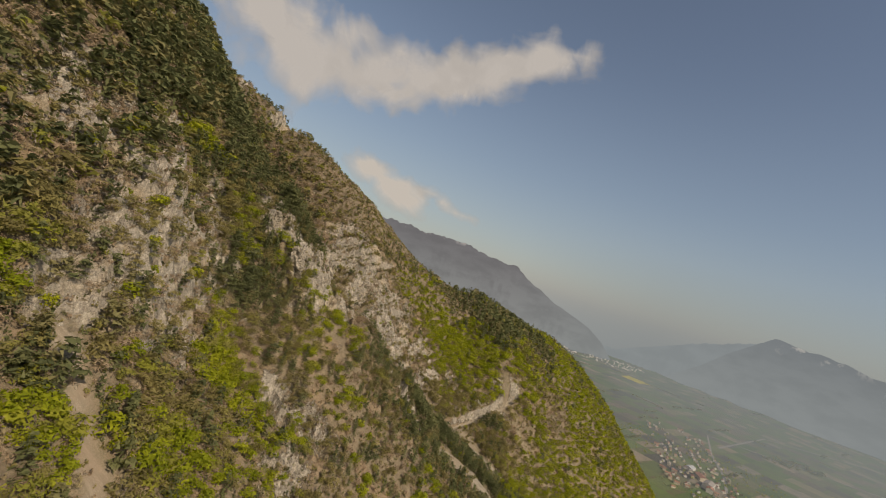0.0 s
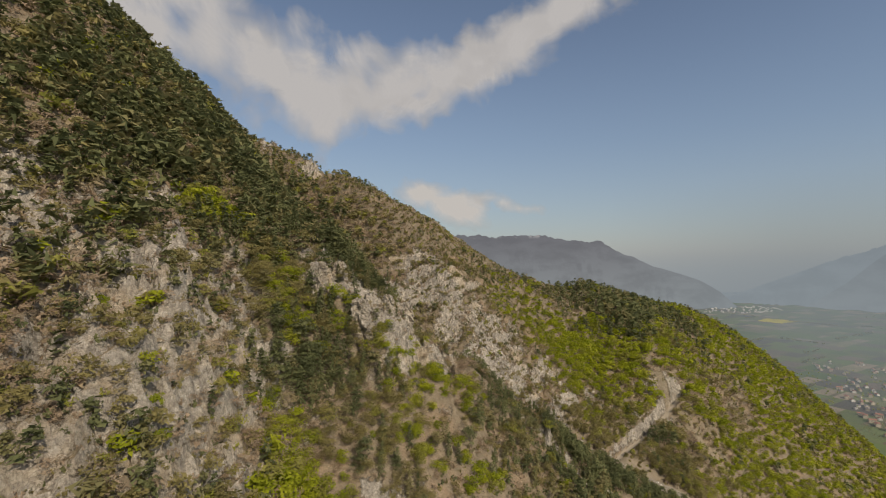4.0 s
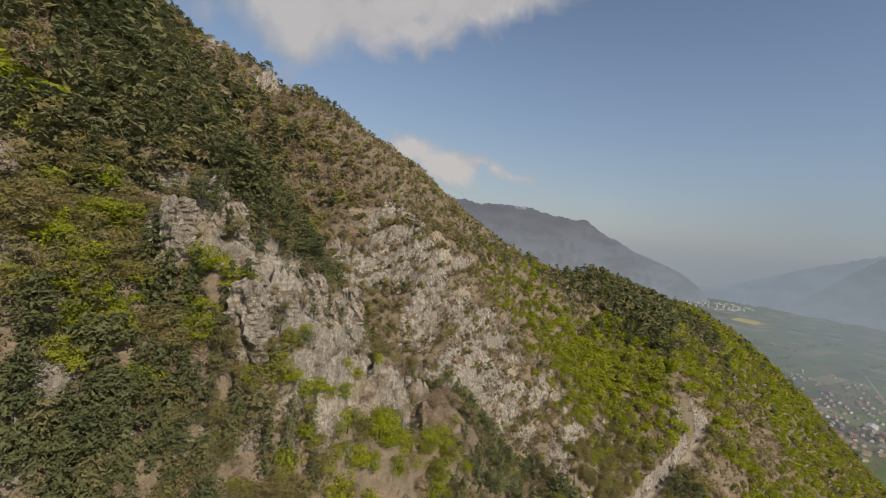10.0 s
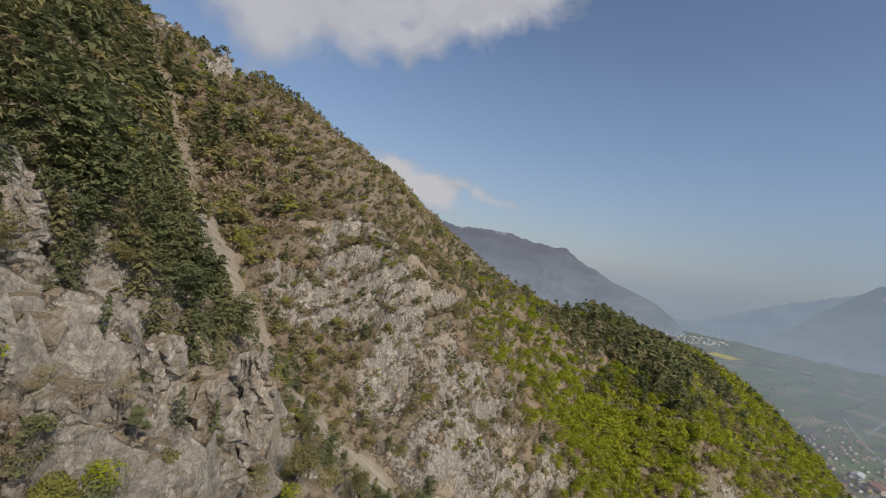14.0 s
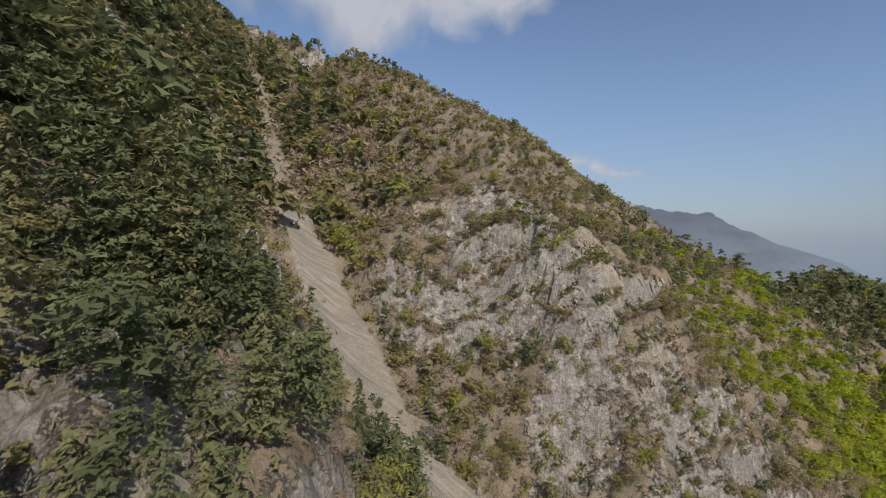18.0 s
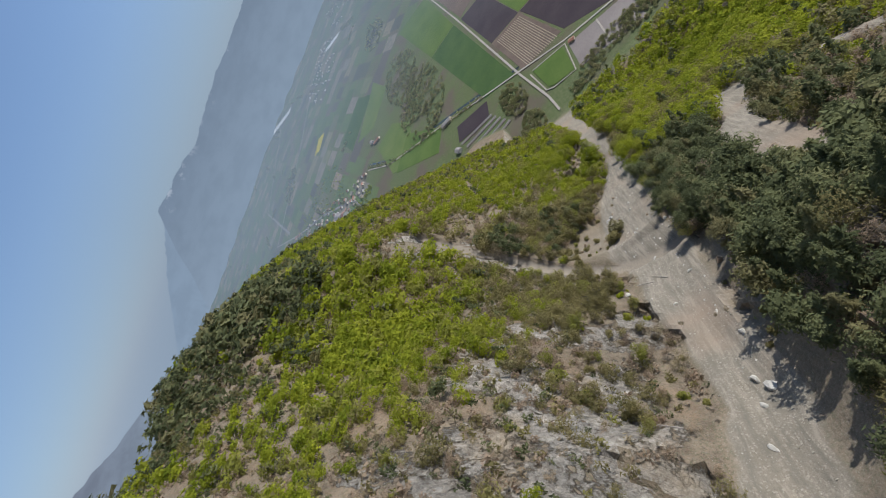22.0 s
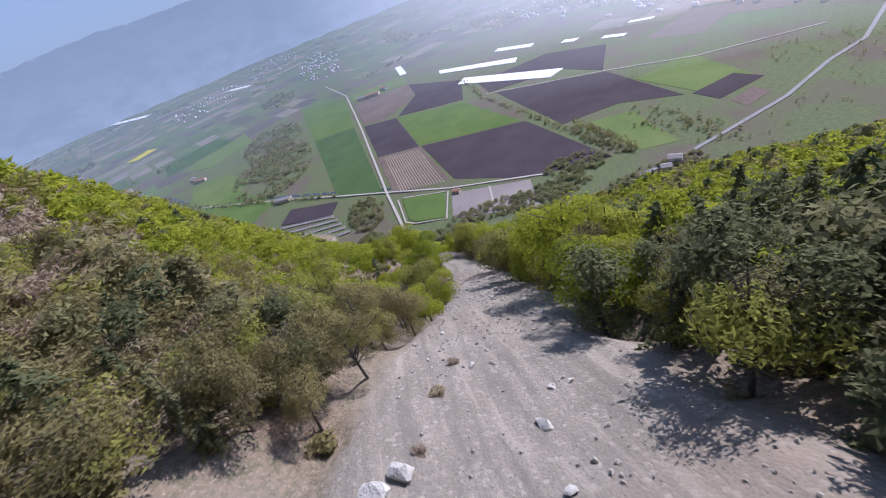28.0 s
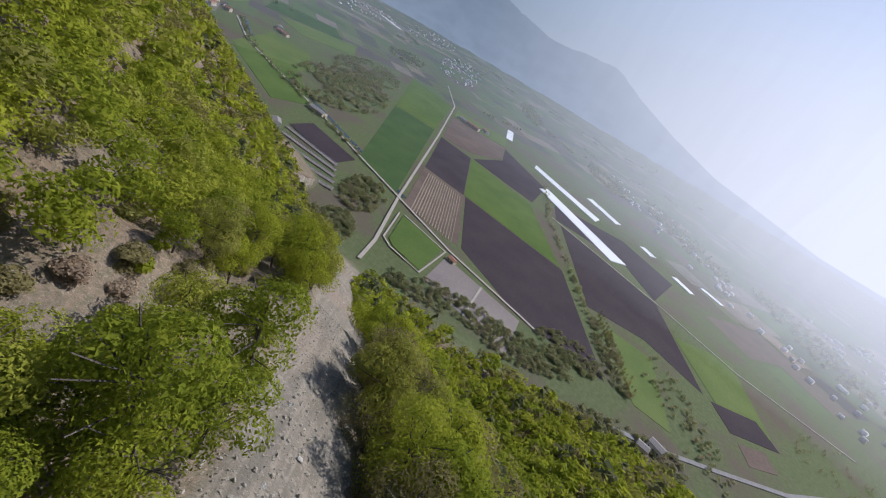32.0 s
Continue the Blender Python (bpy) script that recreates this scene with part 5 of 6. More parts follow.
# ---- valley trees ----
def grove(name, label, places, style, tall, count=70, size=0.11, skin=None, wide=1.0):
    v, t = CROWN[style](np.random.default_rng(len(name) * 3 + 1), count, size)
    p = np.array(places, float)
    if name in ("copse", "far_hedges"):
        p = p[fractal(p[:, 0], p[:, 1], 34, 7, 3) > 0.36]
    h = rng.uniform(0.75, 1.2, len(p)) * tall
    a = rng.uniform(0, 6.283, len(p))
    w = h * wide
    px = (v[None, :, 0] * np.cos(a)[:, None] - v[None, :, 1] * np.sin(a)[:, None]) * w[:, None] + p[:, :1]
    py = (v[None, :, 0] * np.sin(a)[:, None] + v[None, :, 1] * np.cos(a)[:, None]) * w[:, None] + p[:, 1:2]
    pz = (v[None, :, 2] - 0.15) * h[:, None] + ground_z(p[:, 0], p[:, 1])[:, None]
    ob = new(name, soup(name, np.stack([px, py, pz], -1).reshape(-1, 3), (t[None] + (np.arange(len(p)) * len(v))[:, None, None]).reshape(-1, 3), LEAF[skin or SKIN[style]], np.repeat(rng.uniform(0, 1, len(p)), len(v))))
    return tagged(ob, label, "trees", kind="stuff")


def belt(line, width, gap):
    out = []
    for a, b in zip(line[:-1], line[1:]):
        n = int(math.dist(a, b) / gap)
        for k in range(max(1, n)):
            s = rng.uniform(0, 1)
            out.append((a[0] + (b[0] - a[0]) * s + rng.normal(0, width), a[1] + (b[1] - a[1]) * s + rng.normal(0, width)))
    return out


def patch(cx, cy, rx, ry, n):
    a, r = rng.uniform(0, 6.283, n), np.sqrt(rng.uniform(0, 1, n))
    return list(zip(cx + np.cos(a) * r * rx, cy + np.sin(a) * r * ry))


grove("poplar_row", "row of tall slim poplars between fields", [(-40 - 118 * k / 17, -250 - 4 * k / 17) for k in range(18)], "green", 16, 110, 0.07, "olive", 0.35)
grove("riverside_copse", "olive riverside copse between lane and plant tunnels", patch(-30, 34, 46, 24, 150) + patch(-120, 40, 34, 20, 110), "olive", 5, 60, 0.13, "hazy", 1.7)
grove("riverside_wood", "green wood at the foot of the slope", patch(-150, -75, 20, 60, 150) + patch(-165, -150, 22, 45, 150) + patch(-100, -250, 60, 16, 90) + patch(-215, -230, 22, 60, 150) + patch(-135, -195, 26, 36, 130), "olive", 4.2, 60, 0.13, "hazy", 1.7)
grove("copse", "brown-green copse in the middle of the meadows", patch(330, 175, 150, 80, 640) + patch(560, 190, 140, 70, 460), "olive", 5.0, 40, 0.15, "hazy", 1.8)
grove("hedgerows", "dark hedgerows along canal and lanes", belt([(430, 416), (300, 332), (140, 156), (66, 66)], 4, 3.2) + belt([(240, -222), (-10, -236), (-150, -248)], 2.5, 4) + belt([(420, -238), (240, -226)], 2.5, 4) + belt([(-110, -300), (-180, -315), (-215, -330)], 9, 3) + belt([(-60, -320), (-180, -330)], 8, 3), "olive", 5, 40, 0.14, "hazy", 1.3)
grove("roadside_trees", "scattered roadside trees near the valley road", belt([(-230, -330), (-215, -420), (-170, -520)], 14, 8) + patch(-110, -540, 60, 60, 45) + patch(300, 560, 60, 60, 60), "olive", 4.5, 60, 0.11, "hazy")
grove("town_trees", "garden trees between the houses of the town", patch(600, 800, 260, 260, 260) + patch(330, 480, 40, 60, 90), "green", 7, 40, 0.13)


# ---- far valley: patchwork out to the haze ----
def far_fields():
    k = Mat("far_patchwork", 0.95, 0.1)
    c = k.ramp(k.attr("tint"), [(0.0, (0.075, 0.115, 0.045)), (0.22, (0.12, 0.165, 0.06)), (0.4, (0.085, 0.08, 0.075)), (0.58, (0.17, 0.135, 0.11)), (0.74, (0.095, 0.15, 0.05)), (0.88, (0.26, 0.21, 0.155)), (1.0, (0.20, 0.19, 0.16))])
    c = k.mix(k.math('MULTIPLY', k.range(k.noise(0.03, detail=5), 0.4, 0.65), 0.4), c, (0.10, 0.11, 0.08))
    k.color(c)
    verts, tris, tint, n = [], [], [], 0
    for i in range(-20, 46):
        for j in range(-26, 46):
            w, d = 92, 66
            u, v = i * w + rng.uniform(-8, 8), j * d
            ca, sa = math.cos(0.42), math.sin(0.42)
            x, y = 300 + u * ca - v * sa, u * sa + v * ca
            near = -250 < x < 760 and -520 < y < 420
            if near or x < 60 + max(0, (y - 420) * 0.15) or x > 3600 or y > 3900 or y < -2000 or rng.uniform() < 0.12:
                continue
            e, g = w * rng.uniform(0.42, 0.5), d * rng.uniform(0.36, 0.5) * rng.choice([1, 1, 2])
            for a, b in ((-e, -g), (e, -g), (e, g), (-e, g)):
                verts.append((x + a * ca - b * sa, y + a * sa + b * ca, 0.08 + 0.02 * ((i + 2 * j) % 5)))
            tris += [(n, n + 1, n + 2), (n, n + 2, n + 3)]
            tint += [rng.uniform(0, 1)] * 4
            n += 4
    ob = new("far_fields", soup("far_fields", np.array(verts), np.array(tris), k.m, tint))
    tagged(ob, "patchwork of green and brown fields far down the valley", "fields", kind="stuff")
    hedge = []
    for _ in range(70):
        x, y, a = rng.uniform(300, 2600), rng.uniform(-1300, 2600), 0.42 + (math.pi / 2 if rng.uniform() < 0.35 else 0)
        if -100 < x < 760 and -520 < y < 420:
            continue
        length = rng.uniform(60, 260)
        hedge += belt([(x, y), (x + math.cos(a) * length, y + math.sin(a) * length)], 4, 7)
    for cx, cy, rx, ry, m in ((1100, 200, 120, 60, 160), (900, -520, 160, 60, 180), (1500, -300, 260, 50, 260), (700, -700, 260, 70, 260), (1300, 1000, 160, 60, 160), (350, -850, 200, 80, 220)):
        hedge += patch(cx, cy, rx, ry, m)
    grove("far_hedges", "dark hedges and copses far down the valley", hedge, "olive", 9, 22, 0.22, "hazy", 1.3)
    verts, tris, n = [], [], 0
    for cx, cy, rx, ry, m in ((1650, 40, 520, 90, 90), (1900, 600, 400, 160, 70), (60, -760, 190, 110, 45), (700, -640, 480, 90, 40), (1500, 2700, 420, 240, 160), (2500, 300, 500, 160, 60), (330, -1100, 260, 160, 60)):
        for x, y in patch(cx, cy, rx, ry, m):
            w, d, h, a = rng.uniform(6, 11) * (2.2 if rng.uniform() < 0.08 else 1), rng.uniform(6, 8.5), rng.uniform(3, 5), 0.42 + rng.normal(0, 0.15)
            ca, sa = math.cos(a), math.sin(a)
            for z, f in ((-0.2, 1.0), (h, 1.0), (h * 1.45, 0.0)):
                for sx, sy in ((-1, -1), (1, -1), (1, 1), (-1, 1)):
                    px, py = sx * w / 2, sy * d / 2 * f
                    verts.append((x + px * ca - py * sa, y + px * sa + py * ca, z))
            for r in (0, 4):
                for k2 in range(4):
                    p, q = n + r + k2, n + r + (k2 + 1) % 4
                    tris += [(p, q, q + 4), (p, q + 4, p + 4)]
            n += 12
    ob = new("far_buildings", soup("far_buildings", np.array(verts), np.array(tris), speckled("far_walls_and_roofs", (0.45, 0.40, 0.36), (0.78, 0.76, 0.72), 0.05)))
    tagged(ob, "pale buildings of far villages and works in the valley", "buildings", kind="stuff")


far_fields()


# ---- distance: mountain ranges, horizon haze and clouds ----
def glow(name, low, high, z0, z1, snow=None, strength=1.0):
    """A distant surface that emits its colour, with haze painted in: lighter towards its foot."""
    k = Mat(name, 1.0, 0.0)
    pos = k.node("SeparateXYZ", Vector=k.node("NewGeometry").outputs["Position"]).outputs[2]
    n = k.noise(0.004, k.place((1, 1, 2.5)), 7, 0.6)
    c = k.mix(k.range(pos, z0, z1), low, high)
    # noise darkens the colour in patches as painted shading of the slopes
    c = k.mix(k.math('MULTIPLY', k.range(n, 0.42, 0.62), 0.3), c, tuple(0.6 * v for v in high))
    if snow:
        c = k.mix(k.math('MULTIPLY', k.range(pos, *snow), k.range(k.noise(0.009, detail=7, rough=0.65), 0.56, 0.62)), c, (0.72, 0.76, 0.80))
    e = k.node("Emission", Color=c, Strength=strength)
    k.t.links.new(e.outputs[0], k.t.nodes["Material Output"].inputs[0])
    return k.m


def far_range(name, label, centre, radius, outline, material, seed, depth=260):
    """A far mountain range as a folded slope under a skyline given by bearing and height in degrees."""
    az = np.radians(np.linspace(outline[0][0], outline[-1][0], 260))
    order = sorted(outline)
    el = np.interp(np.degrees(az), [p[0] for p in order], [p[1] for p in order])
    r = np.random.default_rng(seed)
    verts, faces, rows = [], [], 14
    jag = np.convolve(r.normal(0, 1, 300), np.ones(7) / 7, "same")[:260] * 0.25 + np.convolve(r.normal(0, 1, 300), np.ones(31) / 31, "same")[:260] * 0.9
    for i in range(260):
        top = centre[2] + radius * math.tan(math.radians(max(el[i] + jag[i] * min(1.0, max(0.1, el[i] / 4)), -4.9)))
        for k in range(rows + 1):
            s = k / rows
            fold = depth * (1 - s) * (0.75 + 0.25 * math.sin(i * 0.55 + 3 * math.sin(i * 0.13)))
            rr = radius - fold + r.normal(0, 7)
            verts.append((centre[0] + math.cos(az[i]) * rr, centre[1] + math.sin(az[i]) * rr, -60 + (top + 60) * s))
    for i in range(259):
        for k in range(rows):
            a = i * (rows + 1) + k
            faces.append((a, a + 1, a + rows + 2, a + rows + 1))
    ob = new(name, sheet(name, verts, faces, material, True))
    ob.visible_shadow = False
    return tagged(ob, label, "mountains", kind="structure")


CENTRE = (-600, -60, 250)
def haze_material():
    """A glowing see-through sheet painted as haze over the far valley, with white glare on the sun's side, clear higher
    up.
    """
    k = Mat("painted_horizon_haze", 1.0, 0.0)
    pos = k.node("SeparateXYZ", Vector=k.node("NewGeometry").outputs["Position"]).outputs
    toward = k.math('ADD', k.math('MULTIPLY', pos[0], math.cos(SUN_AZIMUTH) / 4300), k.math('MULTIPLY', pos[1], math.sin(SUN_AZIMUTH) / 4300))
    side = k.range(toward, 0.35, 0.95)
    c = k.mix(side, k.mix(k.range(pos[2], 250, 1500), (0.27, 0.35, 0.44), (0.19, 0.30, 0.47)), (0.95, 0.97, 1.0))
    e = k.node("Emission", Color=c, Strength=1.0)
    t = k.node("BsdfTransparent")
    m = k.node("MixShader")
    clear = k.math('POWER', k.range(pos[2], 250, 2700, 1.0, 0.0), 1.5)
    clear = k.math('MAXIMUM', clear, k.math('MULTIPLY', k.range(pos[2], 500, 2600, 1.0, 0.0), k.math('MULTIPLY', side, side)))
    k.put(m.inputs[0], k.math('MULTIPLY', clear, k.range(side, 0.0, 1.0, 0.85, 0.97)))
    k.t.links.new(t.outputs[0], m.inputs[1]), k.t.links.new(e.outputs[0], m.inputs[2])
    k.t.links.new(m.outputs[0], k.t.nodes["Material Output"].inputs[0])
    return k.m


far_range("backdrop_haze_sheet", "glowing see-through sheet painted as pale haze behind the valley", CENTRE, 4300, [(-110, 30), (250, 30)], haze_material(), 3, 60)
far_range("backdrop_range_east", "blue mountain range with painted haze and snow on its summits", CENTRE, 4000,
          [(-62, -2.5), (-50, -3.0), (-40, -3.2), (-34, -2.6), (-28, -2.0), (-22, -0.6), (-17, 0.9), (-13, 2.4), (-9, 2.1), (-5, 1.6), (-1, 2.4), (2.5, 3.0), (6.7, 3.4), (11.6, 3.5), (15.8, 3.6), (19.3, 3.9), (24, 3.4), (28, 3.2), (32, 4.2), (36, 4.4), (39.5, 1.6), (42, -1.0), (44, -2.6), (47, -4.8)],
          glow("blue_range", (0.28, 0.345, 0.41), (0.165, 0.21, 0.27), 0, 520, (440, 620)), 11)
far_range("backdrop_range_far", "pale far mountains with haze painted into their colour", CENTRE, 4150,
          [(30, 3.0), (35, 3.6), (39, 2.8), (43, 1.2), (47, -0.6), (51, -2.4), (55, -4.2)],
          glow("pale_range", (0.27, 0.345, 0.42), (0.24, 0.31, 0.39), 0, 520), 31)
far_range("backdrop_range_north", "grey-violet mountain with painted haze beyond the wooded spur", CENTRE, 3700,
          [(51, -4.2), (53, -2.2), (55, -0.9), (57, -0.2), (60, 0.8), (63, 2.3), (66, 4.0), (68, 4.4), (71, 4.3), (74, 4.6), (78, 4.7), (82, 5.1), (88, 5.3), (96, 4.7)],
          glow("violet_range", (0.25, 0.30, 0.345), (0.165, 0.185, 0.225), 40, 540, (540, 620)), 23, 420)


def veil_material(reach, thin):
    """A glowing see-through sheet painted as valley haze beyond the near fields, denser with distance and towards the
    sun.
    """
    k = Mat("painted_valley_haze", 1.0, 0.0)
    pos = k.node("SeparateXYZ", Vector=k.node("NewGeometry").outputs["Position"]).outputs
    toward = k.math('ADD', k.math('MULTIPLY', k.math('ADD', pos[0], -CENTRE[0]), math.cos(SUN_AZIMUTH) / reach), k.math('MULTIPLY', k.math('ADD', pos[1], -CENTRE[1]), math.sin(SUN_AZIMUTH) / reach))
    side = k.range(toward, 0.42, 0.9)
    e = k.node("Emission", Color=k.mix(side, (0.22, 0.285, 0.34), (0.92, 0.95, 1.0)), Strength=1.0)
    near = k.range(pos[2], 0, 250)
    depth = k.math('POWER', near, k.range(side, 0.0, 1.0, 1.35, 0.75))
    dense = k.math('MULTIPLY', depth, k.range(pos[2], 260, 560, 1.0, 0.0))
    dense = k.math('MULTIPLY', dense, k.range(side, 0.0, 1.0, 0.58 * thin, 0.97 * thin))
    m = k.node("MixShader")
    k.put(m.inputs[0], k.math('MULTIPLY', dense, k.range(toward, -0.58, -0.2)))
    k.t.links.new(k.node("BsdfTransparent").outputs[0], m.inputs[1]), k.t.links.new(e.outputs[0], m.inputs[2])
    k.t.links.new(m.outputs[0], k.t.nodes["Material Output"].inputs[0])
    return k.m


# added emissive sheets that stand in for haze over the fields
far_range("backdrop_valley_haze_sheet", "glowing see-through sheet painted as blue-white haze over the far valley", CENTRE, 1000, [(-84, 26), (66, 26)], veil_material(1000, 1.0), 5, 0)
far_range("backdrop_valley_haze_sheet_near", "glowing see-through sheet painted as faint blue haze over the nearer fields", CENTRE, 700, [(-84, 30), (66, 30)], veil_material(700, 0.45), 6, 0)


def cloud_material(name, bright, grain=0.011):
    k = Mat(name, 1.0, 0.0)
    n = k.noise(grain, detail=8, rough=0.62, warp=0.6)
    soft = k.range(k.math('ADD', k.attr("cover"), k.math('MULTIPLY', k.math('SUBTRACT', n, 0.5), 1.7)), 0.25, 1.05)
    # sunlit brightness is painted as emission, dimmer where the cover is thin
    shade = k.mix(k.range(k.math('ADD', k.attr("cover"), k.math('MULTIPLY', k.noise(0.03, detail=5), 0.5)), 0.35, 1.1), tuple(0.72 * v for v in bright), bright)
    e = k.node("Emission", Color=shade, Strength=1.0)
    t = k.node("BsdfTransparent")
    m = k.node("MixShader")
    k.put(m.inputs[0], soft)
    k.t.links.new(t.outputs[0], m.inputs[1]), k.t.links.new(e.outputs[0], m.inputs[2])
    k.t.links.new(m.outputs[0], k.t.nodes["Material Output"].inputs[0])
    return k.m


def cloud(name, label, eye, radii, spine, material, seed, grow=1.0):
    """A bank of cloud on a curved sheet: its spine in bearing, height and half-thickness in degrees."""
    sp = sorted(spine)
    a0, a1 = sp[0][0] - 5, sp[-1][0] + 5
    na, ne = 120, 60
    az, el = np.meshgrid(np.linspace(a0, a1, na), np.linspace(0, 46, ne), indexing="ij")
    mid = np.interp(az, [p[0] for p in sp], [p[1] for p in sp])
    thick = np.interp(az, [p[0] for p in sp], [p[2] for p in sp]) * grow * 1.25
    fade = smooth(az, a0, a0 + 5) * (1 - smooth(az, a1 - 5, a1))
    off = (el - mid) / thick
    lump = fractal(az * 10 + 500, el * 10 + 300, 60, seed, 4) - 0.5
    dens = np.clip((1.1 - np.abs(off) + 2.4 * lump) * fade, 0, 1.3)
    rr = np.interp(az, [70, 110, 140], radii) + 18 * lump
    x, y = eye[0] + np.cos(np.radians(az)) * rr, eye[1] + np.sin(np.radians(az)) * rr
    z = eye[2] + rr * np.tan(np.radians(el))
    i, j = np.meshgrid(np.arange(na - 1), np.arange(ne - 1), indexing="ij")
    a = (i * ne + j).ravel()
    dmax = dens.ravel()
    f = np.stack([a, a + ne, a + ne + 1, a + 1], -1)
    f = f[dmax[f].max(1) > 0.02]
    me = sheet(name, np.stack([x, y, z], -1).reshape(-1, 3), f, material, True)
    me.attributes.new("cover", 'FLOAT', 'POINT').data.foreach_set("value", dmax.astype(np.float32))
    ob = new(name, me)
    ob.visible_shadow = False
    return tagged(ob, label, "cloud", kind="structure")


CLOUD = cloud_material("glowing_cloud", (0.50, 0.53, 0.575))
CLOUD_FAR = cloud_material("far_glowing_cloud", (0.55, 0.575, 0.60), 0.003)
bank = [(142, 27, 10), (128, 25.5, 8.5), (116, 23, 7.5), (106, 20.5, 6.2), (99, 18, 5.0), (93, 18.5, 4.2), (87, 21, 4.0), (80, 23, 3.6), (73, 26, 3.2), (66, 29, 2.0)]
cloud("backdrop_cloud", "white cumulus bank clinging to the mountain crest", (-715, -330, 379), (800, 640, 470), bank, CLOUD, 5)
cloud("backdrop_cloud_far", "second layer of the white cloud bank", (-715, -330, 379), (840, 800, 690), bank, CLOUD, 17, 0.9)
cloud("backdrop_cloud_small", "small white cloud behind the ridge", (-710, -270, 375), (3300, 3300, 3300), [(88, 8.4, 1.9), (85, 7.2, 2.2), (82, 6.0, 1.8)], CLOUD_FAR, 29)
cloud("backdrop_cloud_wisp", "small wisp of white cloud above the far mountain", (-710, -270, 375), (3300, 3300, 3300), [(79, 7.6, 1.0), (77.5, 6.9, 1.5), (75, 6.0, 0.9)], CLOUD_FAR, 37)

# ---- stones, banks and small things of the gully ----
STONE = speckled("pale_limestone", (0.31, 0.278, 0.22), (0.47, 0.425, 0.345), 1.4, bump=0.6, own=True)
STONE_DARK = speckled("weathered_limestone", (0.17, 0.16, 0.14), (0.30, 0.28, 0.25), 0.9, bump=0.7, own=True)
WOOD_GREY = speckled("weathered_wood", (0.26, 0.23, 0.19), (0.38, 0.34, 0.29), 3.0, own=True)
DARK_STEEL = speckled("dark_painted_steel", (0.03, 0.03, 0.032), (0.06, 0.06, 0.06), 2.0, rough=0.5, own=True)
STONE_WHITE = speckled("fresh_white_limestone", (0.42, 0.395, 0.335), (0.62, 0.585, 0.505), 1.1, bump=0.5, own=True)


def boulder_mesh(seed, detail=2, flat=0.7, material=None):
    bm = bmesh.new()
    bmesh.ops.create_icosphere(bm, subdivisions=detail, radius=1.0)
    r = random.Random(seed)
    planes = [Vector((r.gauss(0, 1), r.gauss(0, 1), r.gauss(0, 0.8))).normalized() for _ in range(10)]
    cut = [r.uniform(0.35, 0.7) for _ in planes]
    for v in bm.verts:
        for p, c in zip(planes, cut):
            d = v.co.dot(p)
            if d > c:
                v.co -= p * (d - c)
        v.co += Vector((r.gauss(0, 1), r.gauss(0, 1), r.gauss(0, 1))) * 0.012
        v.co.z *= flat
    return finish("boulder", bm, material or STONE_WHITE)


BOULDERS = [boulder_mesh(k) for k in range(7)]


def put_boulder(x, y, size, label="pale limestone boulder lying on the gravel", n=None):
    me = BOULDERS[int(rng.integers(0, 7)) if n is None else n]
    ob = new("boulder", me)
    z = float(ground_z(x, y))
    ob.matrix_world = pose(x, y, z + size * 0.22, rng.normal(0, 12), rng.normal(0, 12), rng.uniform(0, 360)) @ Matrix.Diagonal((size, size * rng.uniform(0.7, 1.0), size * rng.uniform(0.7, 1.0), 1))
    return tagged(ob, label, "boulder", "boulders on the gravel")


for x, y, size in ((-534, 10, 1.5), (-532.6, 8.2, 1.1), (-532, -1, 0.9), (-557, 3, 0.9), (-563.5, -8, 0.9), (-573, 4, 0.9), (-569, -2, 0.6), (-568, -7, 0.6), (-639, -3, 1.8), (-636, -1, 1.2), (-642, 0, 0.9), (-566, 9, 0.5),
                   (-625, -5, 1.1), (-615, -3, 0.8), (-604, 4, 0.9), (-596, -4, 1.0), (-589, 14, 1.2), (-650, 2, 1.0), (-660, 1, 0.8), (-565, -9.5, 0.8), (-566.2, -10.2, 0.65), (-567.3, -9.4, 0.7), (-566, -8.3, 0.5), (-568.2, -10.4, 0.6)):
    put_boulder(x, y, size)
for _ in range(110):
    s = rng.uniform(0, 1)
    k = int(rng.integers(7, 19))
    a, b = GULLY[k], GULLY[k + 1]
    w = float(gully_half_width(k + s)) * 0.9
    x, y = a[0] + (b[0] - a[0]) * s + rng.normal(0, 2), a[1] + (b[1] - a[1]) * s + rng.uniform(-w, w)
    gap, _ = line_gap(np.array([x]), np.array([y]), ROAD)
    if gap[0] > 3:
        put_boulder(x, y, float(rng.uniform(0.18, 0.45) * (1.6 if rng.uniform() < 0.1 else 1)), "weathered limestone block on the scree")


